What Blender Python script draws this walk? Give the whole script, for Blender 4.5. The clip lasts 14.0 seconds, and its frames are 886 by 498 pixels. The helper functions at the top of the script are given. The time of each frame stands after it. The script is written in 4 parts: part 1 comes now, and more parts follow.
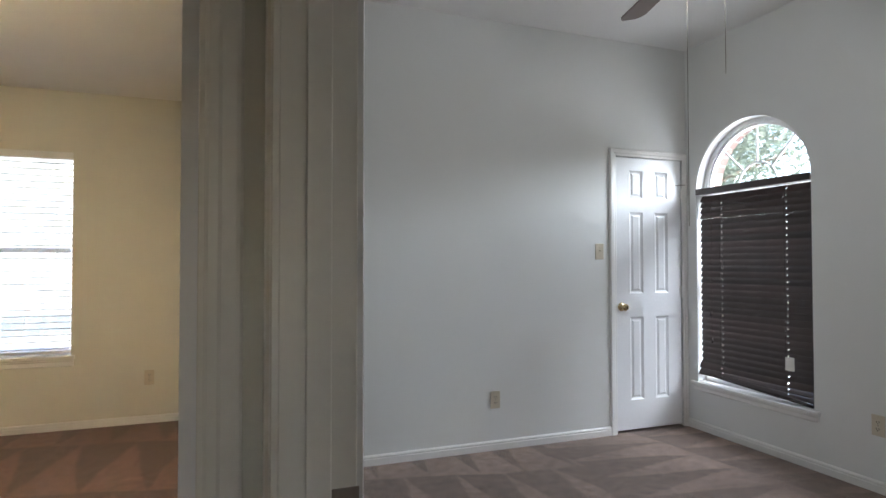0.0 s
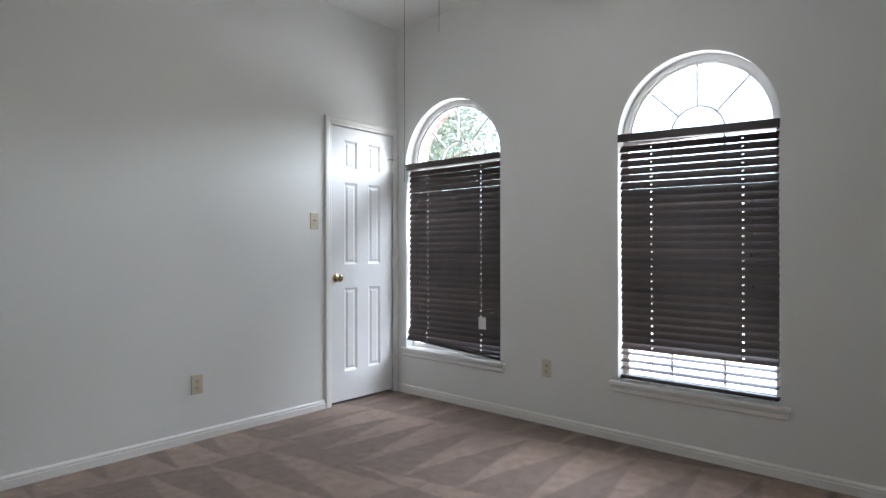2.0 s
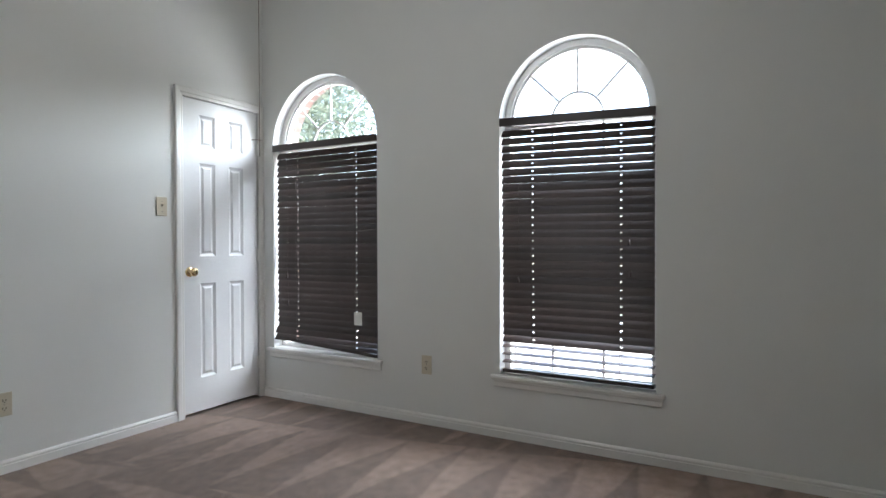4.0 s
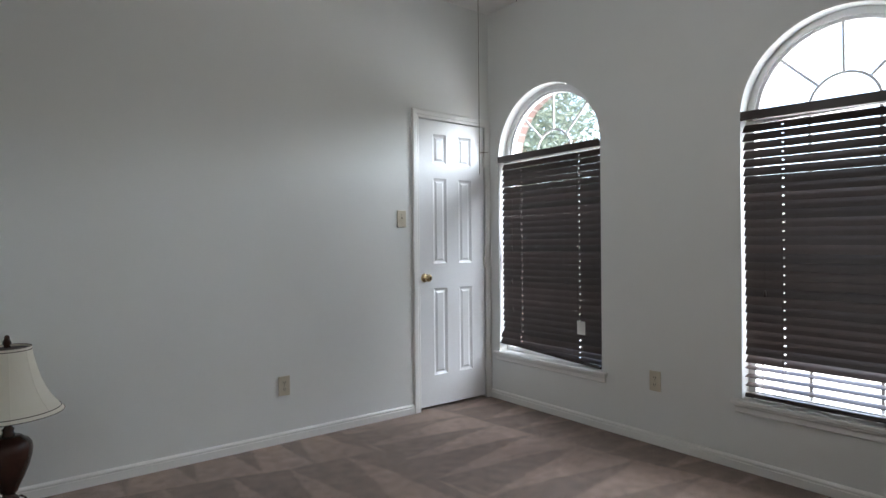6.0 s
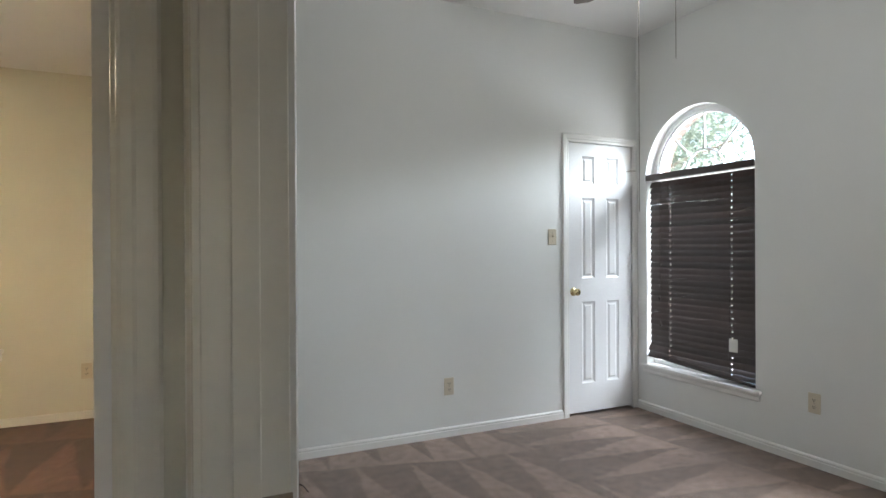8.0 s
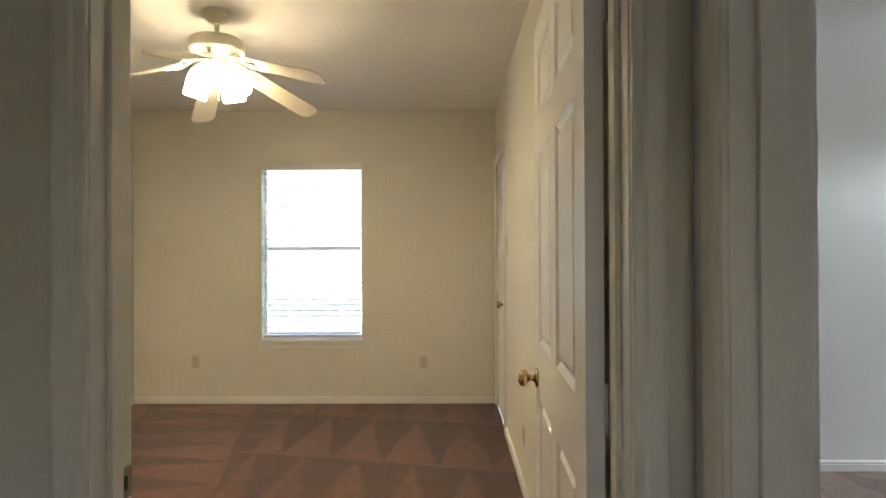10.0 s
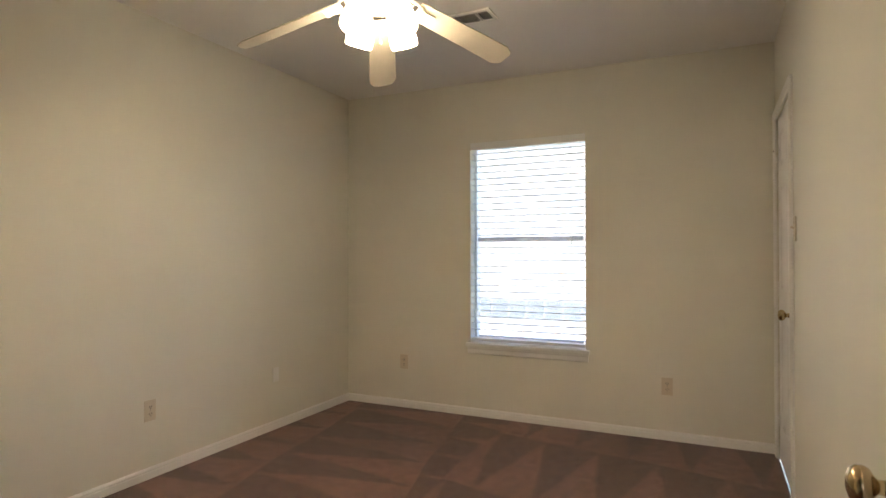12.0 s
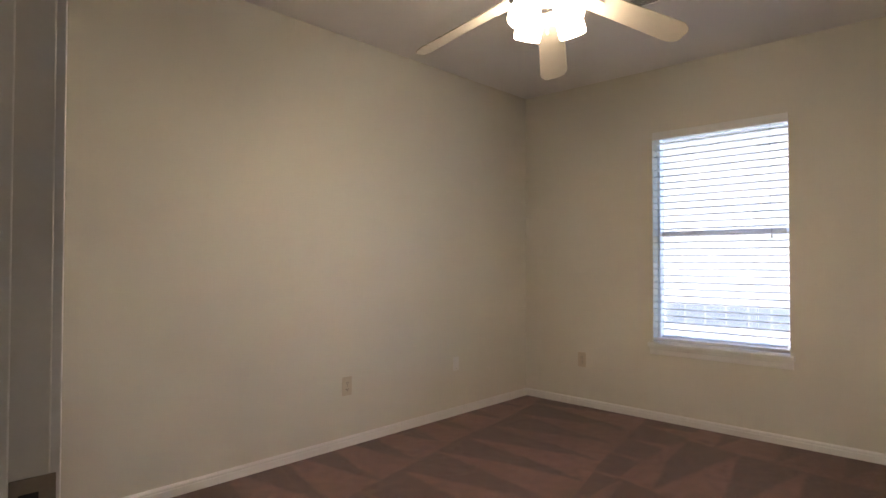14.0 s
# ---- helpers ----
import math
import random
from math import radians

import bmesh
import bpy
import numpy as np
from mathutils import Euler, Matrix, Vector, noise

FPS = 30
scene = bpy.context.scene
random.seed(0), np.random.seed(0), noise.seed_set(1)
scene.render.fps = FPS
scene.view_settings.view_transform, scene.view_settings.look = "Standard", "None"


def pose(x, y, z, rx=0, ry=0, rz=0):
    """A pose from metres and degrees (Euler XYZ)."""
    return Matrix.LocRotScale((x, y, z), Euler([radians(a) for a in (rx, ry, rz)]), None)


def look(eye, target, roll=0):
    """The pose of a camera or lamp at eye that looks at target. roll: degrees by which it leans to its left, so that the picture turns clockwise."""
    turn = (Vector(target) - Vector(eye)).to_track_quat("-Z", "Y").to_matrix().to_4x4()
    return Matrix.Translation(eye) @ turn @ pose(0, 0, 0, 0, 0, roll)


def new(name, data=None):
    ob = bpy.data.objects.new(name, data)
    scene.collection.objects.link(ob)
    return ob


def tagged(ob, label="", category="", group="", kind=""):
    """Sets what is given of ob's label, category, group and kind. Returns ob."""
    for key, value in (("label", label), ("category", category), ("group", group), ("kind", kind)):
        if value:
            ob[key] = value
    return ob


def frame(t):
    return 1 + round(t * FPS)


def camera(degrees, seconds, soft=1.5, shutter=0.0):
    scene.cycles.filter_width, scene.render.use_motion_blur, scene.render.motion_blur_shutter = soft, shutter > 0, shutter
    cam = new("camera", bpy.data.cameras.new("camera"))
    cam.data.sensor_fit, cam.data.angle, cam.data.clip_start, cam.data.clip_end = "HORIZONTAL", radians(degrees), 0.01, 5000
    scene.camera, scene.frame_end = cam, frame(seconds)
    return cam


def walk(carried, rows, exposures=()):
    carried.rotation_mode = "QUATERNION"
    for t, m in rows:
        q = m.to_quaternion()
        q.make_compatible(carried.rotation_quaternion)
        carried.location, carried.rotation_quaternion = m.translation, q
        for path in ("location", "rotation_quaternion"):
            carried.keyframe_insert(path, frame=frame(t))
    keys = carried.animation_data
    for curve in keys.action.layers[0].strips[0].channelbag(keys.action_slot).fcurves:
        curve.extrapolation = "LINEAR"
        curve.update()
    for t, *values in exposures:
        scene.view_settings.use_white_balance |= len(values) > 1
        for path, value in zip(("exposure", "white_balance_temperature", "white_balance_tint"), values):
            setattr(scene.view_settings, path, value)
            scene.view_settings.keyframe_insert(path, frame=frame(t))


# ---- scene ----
cam = camera(75.0, 14.0)
PATH = [
    (0, (-0.189, -3.554, 1.257), (0.512, -1.682, 1.303), -0.04),
    (0.5, (-0.118, -3.466, 1.257), (0.836, -1.708, 1.279), -0.19),
    (1, (-0.083, -3.467, 1.224), (1.111, -1.863, 1.236), -0.25),
    (1.5, (-0.079, -3.439, 1.167), (1.296, -1.987, 1.182), -0.17),
    (2, (-0.089, -3.393, 1.130), (1.407, -2.066, 1.133), -0.09),
    (2.5, (-0.066, -3.354, 1.129), (1.531, -2.151, 1.115), -0.14),
    (2.7, (-0.044, -3.350, 1.123), (1.590, -2.197, 1.106), 0.01),
    (4.8, (0.209, -3.208, 1.110), (1.952, -2.228, 1.087), -0.34),
    (5, (0.198, -3.212, 1.123), (1.873, -2.120, 1.096), -0.33),
    (5.5, (0.179, -3.251, 1.145), (1.655, -1.901, 1.120), -0.43),
    (6, (0.176, -3.287, 1.147), (1.400, -1.705, 1.137), -0.55),
    (6.5, (0.163, -3.299, 1.183), (1.182, -1.578, 1.164), -0.58),
    (7, (0.106, -3.341, 1.204), (1.064, -1.585, 1.182), -0.48),
    (7.2, (0.063, -3.370, 1.203), (1.040, -1.625, 1.192), -0.29),
    (8.2, (-0.21, -3.56, 1.285), (0.59, -1.727, 1.28), -0.3),
    (9.3, (-0.523, -3.841, 1.366), (-0.010, -1.908, 1.367), -0.21),
    (9.5, (-0.533, -3.788, 1.352), (-0.168, -1.822, 1.359), -0.17),
    (10, (-0.517, -3.500, 1.315), (-0.541, -1.500, 1.325), -0.26),
    (10.5, (-0.524, -3.186, 1.320), (-0.777, -1.202, 1.332), -0.45),
    (11, (-0.538, -2.850, 1.290), (-0.960, -0.895, 1.304), -0.10),
    (11.5, (-0.518, -2.648, 1.250), (-1.179, -0.761, 1.270), -0.11),
    (12, (-0.463, -2.595, 1.224), (-1.313, -0.785, 1.248), -0.03),
    (12.5, (-0.427, -2.618, 1.192), (-1.454, -0.901, 1.223), 0.09),
    (13, (-0.386, -2.620, 1.194), (-1.549, -0.993, 1.216), 0.07),
    (13.5, (-0.362, -2.592, 1.159), (-1.644, -1.057, 1.195), 0.19),
    (14, (-0.373, -2.599, 1.154), (-1.748, -1.147, 1.194), 0.09),
]
EXPOSURES = [(0.0, 3.56, 6350, 13), (0.5, 3.9, 6350, 17), (1.0, 3.86, 6400, 14), (1.5, 3.74, 6400, 13), (2.7, 3.65, 6400, 13), (5.0, 3.59, 6500, 10), (6.0, 3.36, 6450, 12), (6.5, 3.7, 6500, 10), (7.2, 3.97, 6500, 10),
             (9.5, 3.58, 6500, 10), (10.0, 3.75, 6500, 10), (10.6, 3.83, 6450, 11), (11.0, 3.62, 6400, 12), (11.5, 3.42, 6250, 15), (12.5, 3.38, 6200, 16), (14.0, 3.2, 5900, 22)]
walk(cam, [(t, look(eye, target, roll)) for t, eye, target, roll in PATH], EXPOSURES)

# ---- light ----
def node_world():
    w = bpy.data.worlds.new("sky")
    scene.world = w
    w.use_nodes = True
    nt = w.node_tree
    sky = nt.nodes.new("ShaderNodeTexSky")
    sky.sky_type = "NISHITA"
    sky.sun_disc = False
    sky.sun_elevation, sky.sun_rotation = radians(52), radians(200)
    sky.air_density, sky.dust_density, sky.ozone_density = 1.0, 4.0, 1.0
    bg = nt.nodes["Background"]
    nt.links.new(sky.outputs[0], bg.inputs[0])
    bg.inputs[1].default_value = SKY


SKY, SUN = 0.15, 0.6
FAN_WATTS, DOME_WATTS, SKY_WATTS, HIGH_WATTS = 0.62, 0.9, 480.0, 14.0
node_world()
sun = new("sun", bpy.data.lights.new("sun", "SUN"))
sun.data.energy, sun.data.angle, sun.data.color = SUN, radians(14), (1.0, 0.96, 0.9)
sun.matrix_world = look((0, 0, 30), (-3, 20, 4))


def sky_panel(eye, target, width, height, watts):
    """An added area lamp, out of view, boosting sky light in front of the arched windows."""
    lamp = new("sky_fill_lamp", bpy.data.lights.new("sky_fill_lamp", "AREA"))
    lamp.data.shape, lamp.data.size, lamp.data.size_y = "RECTANGLE", width, height
    lamp.data.energy, lamp.data.color = watts, (0.86, 0.95, 1.0)
    lamp.matrix_world = look(eye, target)


sky_panel((11.04, -5.4, 6.2), (3.04, -0.9, 1.9), 9.0, 6.4, SKY_WATTS)
sky_panel((4.29, -1.5, 3.25), (1.94, -1.5, 0.9), 4.2, 1.1, HIGH_WATTS)

# ---- plan, metres ----
AX, AS, AH = 3.172, -4.35, 2.914         # bedroom A: east wall, south wall, ceiling
BX0, BX1, BS, BN, BH = -3.279, -0.117, -2.435, 1.512, 2.555   # bedroom B
HY, HX0, HX1, HS = -2.55, -1.36, -0.118, -5.4   # hall
DA0, DA1 = -3.60, -2.67                 # doorway into A, along y
DB0, DB1 = -1.112, -0.224                # doorway into B, along x
DOORH = 2.05
FA = -0.008                              # level of the carpet in A
W1, W2, WZ = (-1.032, -0.106), (-2.744, -1.892), 0.352
SPRING_1, SPRING_2 = 1.797, 1.784         # where the arches of the two windows begin
WB = (-2.158, -1.283, 0.560, 2.092)      # window of B: x0, x1, z0, z1


# ---- materials ----
def base_material(name, rough=0.5, metal=0.0):
    m = bpy.data.materials.new(name)
    m.use_nodes = True
    b = m.node_tree.nodes["Principled BSDF"]
    b.inputs["Roughness"].default_value, b.inputs["Metallic"].default_value = rough, metal
    return m, m.node_tree, b


def paint(name, colour, rough=0.5, metal=0.0, vary=0.06, grain=60.0, patch=1.3, bump=0.05, per_object=0.0):
    """A painted, plastic, wooden or metal surface with variation at two scales and a fine relief."""
    m, nt, b = base_material(name, rough, metal)
    L, N = nt.links, nt.nodes
    co = N.new("ShaderNodeTexCoord")
    big, small = N.new("ShaderNodeTexNoise"), N.new("ShaderNodeTexNoise")
    big.inputs["Scale"].default_value, small.inputs["Scale"].default_value = patch, grain
    big.inputs["Detail"].default_value, small.inputs["Detail"].default_value = 3, 4
    L.new(co.outputs["Object"], big.inputs["Vector"]), L.new(co.outputs["Object"], small.inputs["Vector"])
    mix = N.new("ShaderNodeMath")
    mix.operation = "MULTIPLY_ADD"
    L.new(big.outputs["Fac"], mix.inputs[0])
    mix.inputs[1].default_value = 0.65
    half = N.new("ShaderNodeMath")
    half.operation = "MULTIPLY"
    L.new(small.outputs["Fac"], half.inputs[0])
    half.inputs[1].default_value = 0.35
    L.new(half.outputs[0], mix.inputs[2])
    ramp = N.new("ShaderNodeMapRange")
    L.new(mix.outputs[0], ramp.inputs["Value"])
    ramp.inputs["From Min"].default_value, ramp.inputs["From Max"].default_value = 0.3, 0.7
    ramp.inputs["To Min"].default_value, ramp.inputs["To Max"].default_value = 1 - vary, 1 + vary
    fac = ramp.outputs[0]
    if per_object:
        info = N.new("ShaderNodeObjectInfo")
        r2 = N.new("ShaderNodeMapRange")
        L.new(info.outputs["Random"], r2.inputs["Value"])
        r2.inputs["To Min"].default_value, r2.inputs["To Max"].default_value = 1 - per_object, 1 + per_object
        mul = N.new("ShaderNodeMath")
        mul.operation = "MULTIPLY"
        L.new(fac, mul.inputs[0]), L.new(r2.outputs[0], mul.inputs[1])
        fac = mul.outputs[0]
    col = N.new("ShaderNodeVectorMath")
    col.operation = "SCALE"
    col.inputs[0].default_value = colour
    L.new(fac, col.inputs["Scale"])
    L.new(col.outputs[0], b.inputs["Base Color"])
    if bump:
        bp = N.new("ShaderNodeBump")
        bp.inputs["Strength"].default_value, bp.inputs["Distance"].default_value = bump, 0.004
        L.new(small.outputs["Fac"], bp.inputs["Height"])
        L.new(bp.outputs[0], b.inputs["Normal"])
    return m


def carpet_material(name, colour, split, tracks, warp, order, spacing):
    """Cut-pile carpet with wedge-shaped tracks left by a vacuum cleaner."""
    m, nt, b = base_material(name, 0.95)
    L, N = nt.links, nt.nodes

    def math_node(op, a, c=None, d=None):
        n = N.new("ShaderNodeMath")
        n.operation = op
        for k, v in enumerate((a, c, d)):
            if v is None:
                continue
            if isinstance(v, (int, float)):
                n.inputs[k].default_value = v
            else:
                L.new(v, n.inputs[k])
        return n.outputs[0]

    co = N.new("ShaderNodeTexCoord")
    wob = N.new("ShaderNodeTexNoise")
    wob.inputs["Scale"].default_value, wob.inputs["Detail"].default_value = 0.9, 1
    L.new(co.outputs["Object"], wob.inputs["Vector"])
    sep, wsep = N.new("ShaderNodeSeparateXYZ"), N.new("ShaderNodeSeparateXYZ")
    L.new(co.outputs["Object"], sep.inputs[0]), L.new(wob.outputs["Color"], wsep.inputs[0])
    x = math_node("MULTIPLY_ADD", wsep.outputs[0], warp, sep.outputs[0])
    y = math_node("MULTIPLY_ADD", wsep.outputs[1], warp, sep.outputs[1])
    side = math_node(order, x, split)
    along = math_node("ADD", math_node("MULTIPLY", side, x), math_node("MULTIPLY", math_node("SUBTRACT", 1.0, side), y))
    across = math_node("ADD", math_node("MULTIPLY", side, y), math_node("MULTIPLY", math_node("SUBTRACT", 1.0, side), x))
    u = math_node("FRACT", math_node("MULTIPLY", along, spacing))
    row = math_node("FRACT", math_node("MULTIPLY_ADD", across, 1.1, math_node("MULTIPLY", along, 0.22)))
    v = math_node("ABSOLUTE", math_node("SUBTRACT", math_node("SUBTRACT", 1.0, side), row))
    tri = math_node("ABSOLUTE", math_node("MULTIPLY_ADD", u, 2.0, -1.0))
    edge = N.new("ShaderNodeTexNoise")
    edge.inputs["Scale"].default_value, edge.inputs["Detail"].default_value = 16, 4
    L.new(co.outputs["Object"], edge.inputs["Vector"])
    wedge = N.new("ShaderNodeMapRange")
    L.new(math_node("ADD", math_node("SUBTRACT", tri, v), math_node("MULTIPLY_ADD", edge.outputs["Fac"], 0.22, -0.11)), wedge.inputs["Value"])
    wedge.inputs["From Min"].default_value, wedge.inputs["From Max"].default_value = -0.07, 0.07
    soft = N.new("ShaderNodeTexNoise")
    soft.inputs["Scale"].default_value, soft.inputs["Detail"].default_value = 1.1, 2
    L.new(co.outputs["Object"], soft.inputs["Vector"])
    mottle = N.new("ShaderNodeTexNoise")
    mottle.inputs["Scale"].default_value, mottle.inputs["Detail"].default_value = 15, 6
    L.new(co.outputs["Object"], mottle.inputs["Vector"])
    fibre = N.new("ShaderNodeTexNoise")
    fibre.inputs["Scale"].default_value, fibre.inputs["Detail"].default_value = 240, 3
    L.new(co.outputs["Object"], fibre.inputs["Vector"])
    strength = N.new("ShaderNodeMapRange")
    L.new(soft.outputs["Fac"], strength.inputs["Value"])
    strength.inputs["From Min"].default_value, strength.inputs["From Max"].default_value = 0.33, 0.62
    strength.inputs["To Min"].default_value, strength.inputs["To Max"].default_value = tracks * 0.4, tracks
    tone = math_node("MULTIPLY_ADD", wedge.outputs[0], strength.outputs[0], 0.75)
    tone = math_node("MULTIPLY", tone, math_node("MULTIPLY_ADD", mottle.outputs["Fac"], 1.1, 0.45))
    tone = math_node("MULTIPLY", tone, math_node("MULTIPLY_ADD", fibre.outputs["Fac"], 1.2, 0.40))
    col = N.new("ShaderNodeVectorMath")
    col.operation = "SCALE"
    col.inputs[0].default_value = colour
    L.new(tone, col.inputs["Scale"])
    L.new(col.outputs[0], b.inputs["Base Color"])
    bp = N.new("ShaderNodeBump")
    bp.inputs["Strength"].default_value, bp.inputs["Distance"].default_value = 0.6, 0.006
    L.new(fibre.outputs["Fac"], bp.inputs["Height"])
    L.new(bp.outputs[0], b.inputs["Normal"])
    b.inputs["Sheen Weight"].default_value = 0.25
    return m


def glass_material(name="window_glass"):
    m, nt, b = base_material(name, 0.0)
    L, N = nt.links, nt.nodes
    mix, clear, gloss, facing, power, fr = (N.new("ShaderNode" + k) for k in ("MixShader", "BsdfTransparent", "BsdfGlossy", "LayerWeight", "Math", "Math"))
    gloss.inputs["Roughness"].default_value = 0.02
    power.operation, fr.operation = "POWER", "MULTIPLY_ADD"
    power.inputs[1].default_value, fr.inputs[1].default_value, fr.inputs[2].default_value = 5.0, 0.95, 0.04
    L.new(facing.outputs["Facing"], power.inputs[0]), L.new(power.outputs[0], fr.inputs[0])
    clear.inputs["Color"].default_value = (0.93, 0.95, 0.94, 1)
    L.new(fr.outputs[0], mix.inputs[0]), L.new(clear.outputs[0], mix.inputs[1]), L.new(gloss.outputs[0], mix.inputs[2])
    L.new(mix.outputs[0], nt.nodes["Material Output"].inputs["Surface"])
    return m


def glow(name, colour, strength):
    m, nt, b = base_material(name, 0.3)
    b.inputs["Base Color"].default_value = (0.9, 0.88, 0.82, 1)
    b.inputs["Emission Color"].default_value, b.inputs["Emission Strength"].default_value = (*colour, 1), strength
    return m


def leaf_material():
    """Thin leaves: matt green that also lets light through."""
    m = paint("leaf_green", (0.062, 0.076, 0.054), 0.6, vary=0.3, grain=4, patch=0.8, bump=0.0)
    nt = m.node_tree
    mix, thin = nt.nodes.new("ShaderNodeMixShader"), nt.nodes.new("ShaderNodeBsdfTranslucent")
    thin.inputs["Color"].default_value = (0.19, 0.235, 0.185, 1)
    mix.inputs[0].default_value = 0.5
    nt.links.new(nt.nodes["Principled BSDF"].outputs[0], mix.inputs[1])
    nt.links.new(thin.outputs[0], mix.inputs[2])
    nt.links.new(mix.outputs[0], nt.nodes["Material Output"].inputs["Surface"])
    return m


WALL_A = paint("wall_paint_white", (0.755, 0.76, 0.735), 0.65, vary=0.02, grain=140, bump=0.12)
WALL_B = paint("wall_paint_cream", (0.715, 0.695, 0.605), 0.65, vary=0.02, grain=140, bump=0.12)
CEIL = paint("ceiling_texture", (0.84, 0.83, 0.81), 0.9, vary=0.03, grain=90, bump=0.4)
TRIM = paint("trim_paint", (0.80, 0.79, 0.76), 0.3, vary=0.025, grain=45, bump=0.04)
# same trim as TRIM, tinted to put the hall's warmer light into the colour
TRIM_H = paint("warm_lit_trim_paint", (0.78, 0.755, 0.685), 0.3, vary=0.04, grain=45, bump=0.06)
DOORP = paint("door_paint", (0.82, 0.82, 0.82), 0.32, vary=0.02, grain=50, bump=0.05)
FRAMEW = paint("window_vinyl", (0.86, 0.86, 0.86), 0.35, vary=0.02, bump=0.02)
ALMOND = paint("almond_plastic", (0.60, 0.535, 0.415), 0.35, vary=0.02, bump=0.0)
WHITEP = paint("white_plastic", (0.78, 0.77, 0.73), 0.35, vary=0.02, bump=0.0)
DARKW = paint("espresso_wood", (0.042, 0.028, 0.024), 0.44, vary=0.25, grain=30, patch=6, bump=0.06, per_object=0.38)
SLATW = paint("white_slat", (0.80, 0.80, 0.78), 0.45, vary=0.02, bump=0.02)
BRASS = paint("polished_brass", (0.62, 0.49, 0.29), 0.22, 1.0, vary=0.08, grain=80, bump=0.02)
NICKEL = paint("aged_metal", (0.30, 0.26, 0.22), 0.4, 1.0, vary=0.2, grain=90, bump=0.05)
# near-black paint in place of the shade in closets, slots, holes and the vent
DARK = paint("void_shade", (0.02, 0.02, 0.02), 0.7, vary=0.1, bump=0.0)
CORD = paint("cord_white", (0.72, 0.72, 0.70), 0.8, vary=0.03, bump=0.0)
CHAIN = paint("chain_metal", (0.20, 0.17, 0.12), 0.5, 0.6, vary=0.1, bump=0.0)
SHADE = paint("cream_fabric", (0.68, 0.635, 0.53), 0.85, vary=0.03, grain=300, patch=5, bump=0.1)
PIPING = paint("brown_piping", (0.05, 0.032, 0.025), 0.6, vary=0.1, bump=0.0)
LAMPW = paint("bronze_brown_lamp", (0.042, 0.017, 0.012), 0.2, vary=0.5, grain=25, patch=9, bump=0.03)
FANW = paint("fan_enamel", (0.78, 0.73, 0.60), 0.3, vary=0.03, bump=0.0)
BLADEW = paint("fan_blade_white", (0.54, 0.50, 0.41), 0.4, vary=0.04, grain=20, bump=0.02)
BLADED = paint("fan_blade_brown", (0.11, 0.075, 0.06), 0.45, vary=0.2, grain=20, bump=0.04)
CARPET = carpet_material("carpet_beige", (0.238, 0.160, 0.122), 2.0, 0.52, 0.2, "LESS_THAN", 3.3)
CARPET_B = carpet_material("carpet_brown", (0.135, 0.070, 0.049), -1.75, 0.62, 0.14, "GREATER_THAN", 2.9)
GLASS = glass_material()
BULB = glow("lit_glass_shade", (1.0, 0.80, 0.50), 2.9)
DOME = glow("lit_glass_dome", (1.0, 0.97, 0.92), 0.6)
BRICK = paint("red_brick", (0.22, 0.135, 0.115), 0.85, vary=0.2, grain=30, patch=9, bump=0.3, per_object=0.15)
MORTAR = paint("mortar", (0.42, 0.39, 0.36), 0.9, vary=0.1, bump=0.2)
GRASS = paint("lawn", (0.12, 0.125, 0.09), 0.95, vary=0.35, grain=30, patch=1.0, bump=0.5)
CONCRETE = paint("concrete", (0.55, 0.54, 0.52), 0.85, vary=0.1, grain=20, patch=0.8, bump=0.2)
LEAF = leaf_material()
BARK = paint("bark", (0.11, 0.085, 0.065), 0.9, vary=0.3, grain=25, patch=4, bump=0.6)
SIDING = paint("pale_siding", (0.20, 0.21, 0.215), 0.7, vary=0.04, grain=20, bump=0.05)
SHINGLE = paint("grey_shingle", (0.16, 0.15, 0.15), 0.9, vary=0.25, grain=15, patch=3, bump=0.3)
PANEG = paint("dim_pane", (0.10, 0.115, 0.13), 0.12, vary=0.1, bump=0.0)


# ---- mesh helpers ----
def box(bm, x0, x1, y0, y1, z0, z1):
    v = [bm.verts.new((x, y, z)) for z in (z0, z1) for x, y in ((x0, y0), (x1, y0), (x1, y1), (x0, y1))]
    for f in ((3, 2, 1, 0), (4, 5, 6, 7), (0, 1, 5, 4), (1, 2, 6, 5), (2, 3, 7, 6), (3, 0, 4, 7)):
        bm.faces.new([v[k] for k in f])
    return bm


def soft_box(x0, x1, y0, y1, z0, z1, r=0.003, segs=2):
    bm = box(bmesh.new(), x0, x1, y0, y1, z0, z1)
    bmesh.ops.bevel(bm, geom=bm.edges[:], offset=r, segments=segs, affect="EDGES", profile=0.5)
    return bm


def finish(name, bm, material, smooth=False):
    bmesh.ops.recalc_face_normals(bm, faces=bm.faces[:])
    me = bpy.data.meshes.new(name)
    bm.to_mesh(me)
    bm.free()
    me.materials.append(material)
    if smooth:
        for p in me.polygons:
            p.use_smooth = True
    return me


def part(name, bm, material, parent, label="", smooth=False, m=None):
    ob = new(name, bm if isinstance(bm, bpy.types.Mesh) else finish(name, bm, material, smooth))
    ob.parent = parent
    if m is not None:
        ob.matrix_basis = m
    return tagged(ob, label)


def single(name, bm, material, label, category, kind="", group="", m=None, smooth=False):
    ob = new(name, finish(name, bm, material, smooth))
    if m is not None:
        ob.matrix_basis = m
    return tagged(ob, label, category, group, kind)


def thing(name, m, label, category, group="", kind=""):
    ob = new(name)
    ob.empty_display_size = 0.1
    ob.matrix_basis = m
    return tagged(ob, label, category, group, kind)


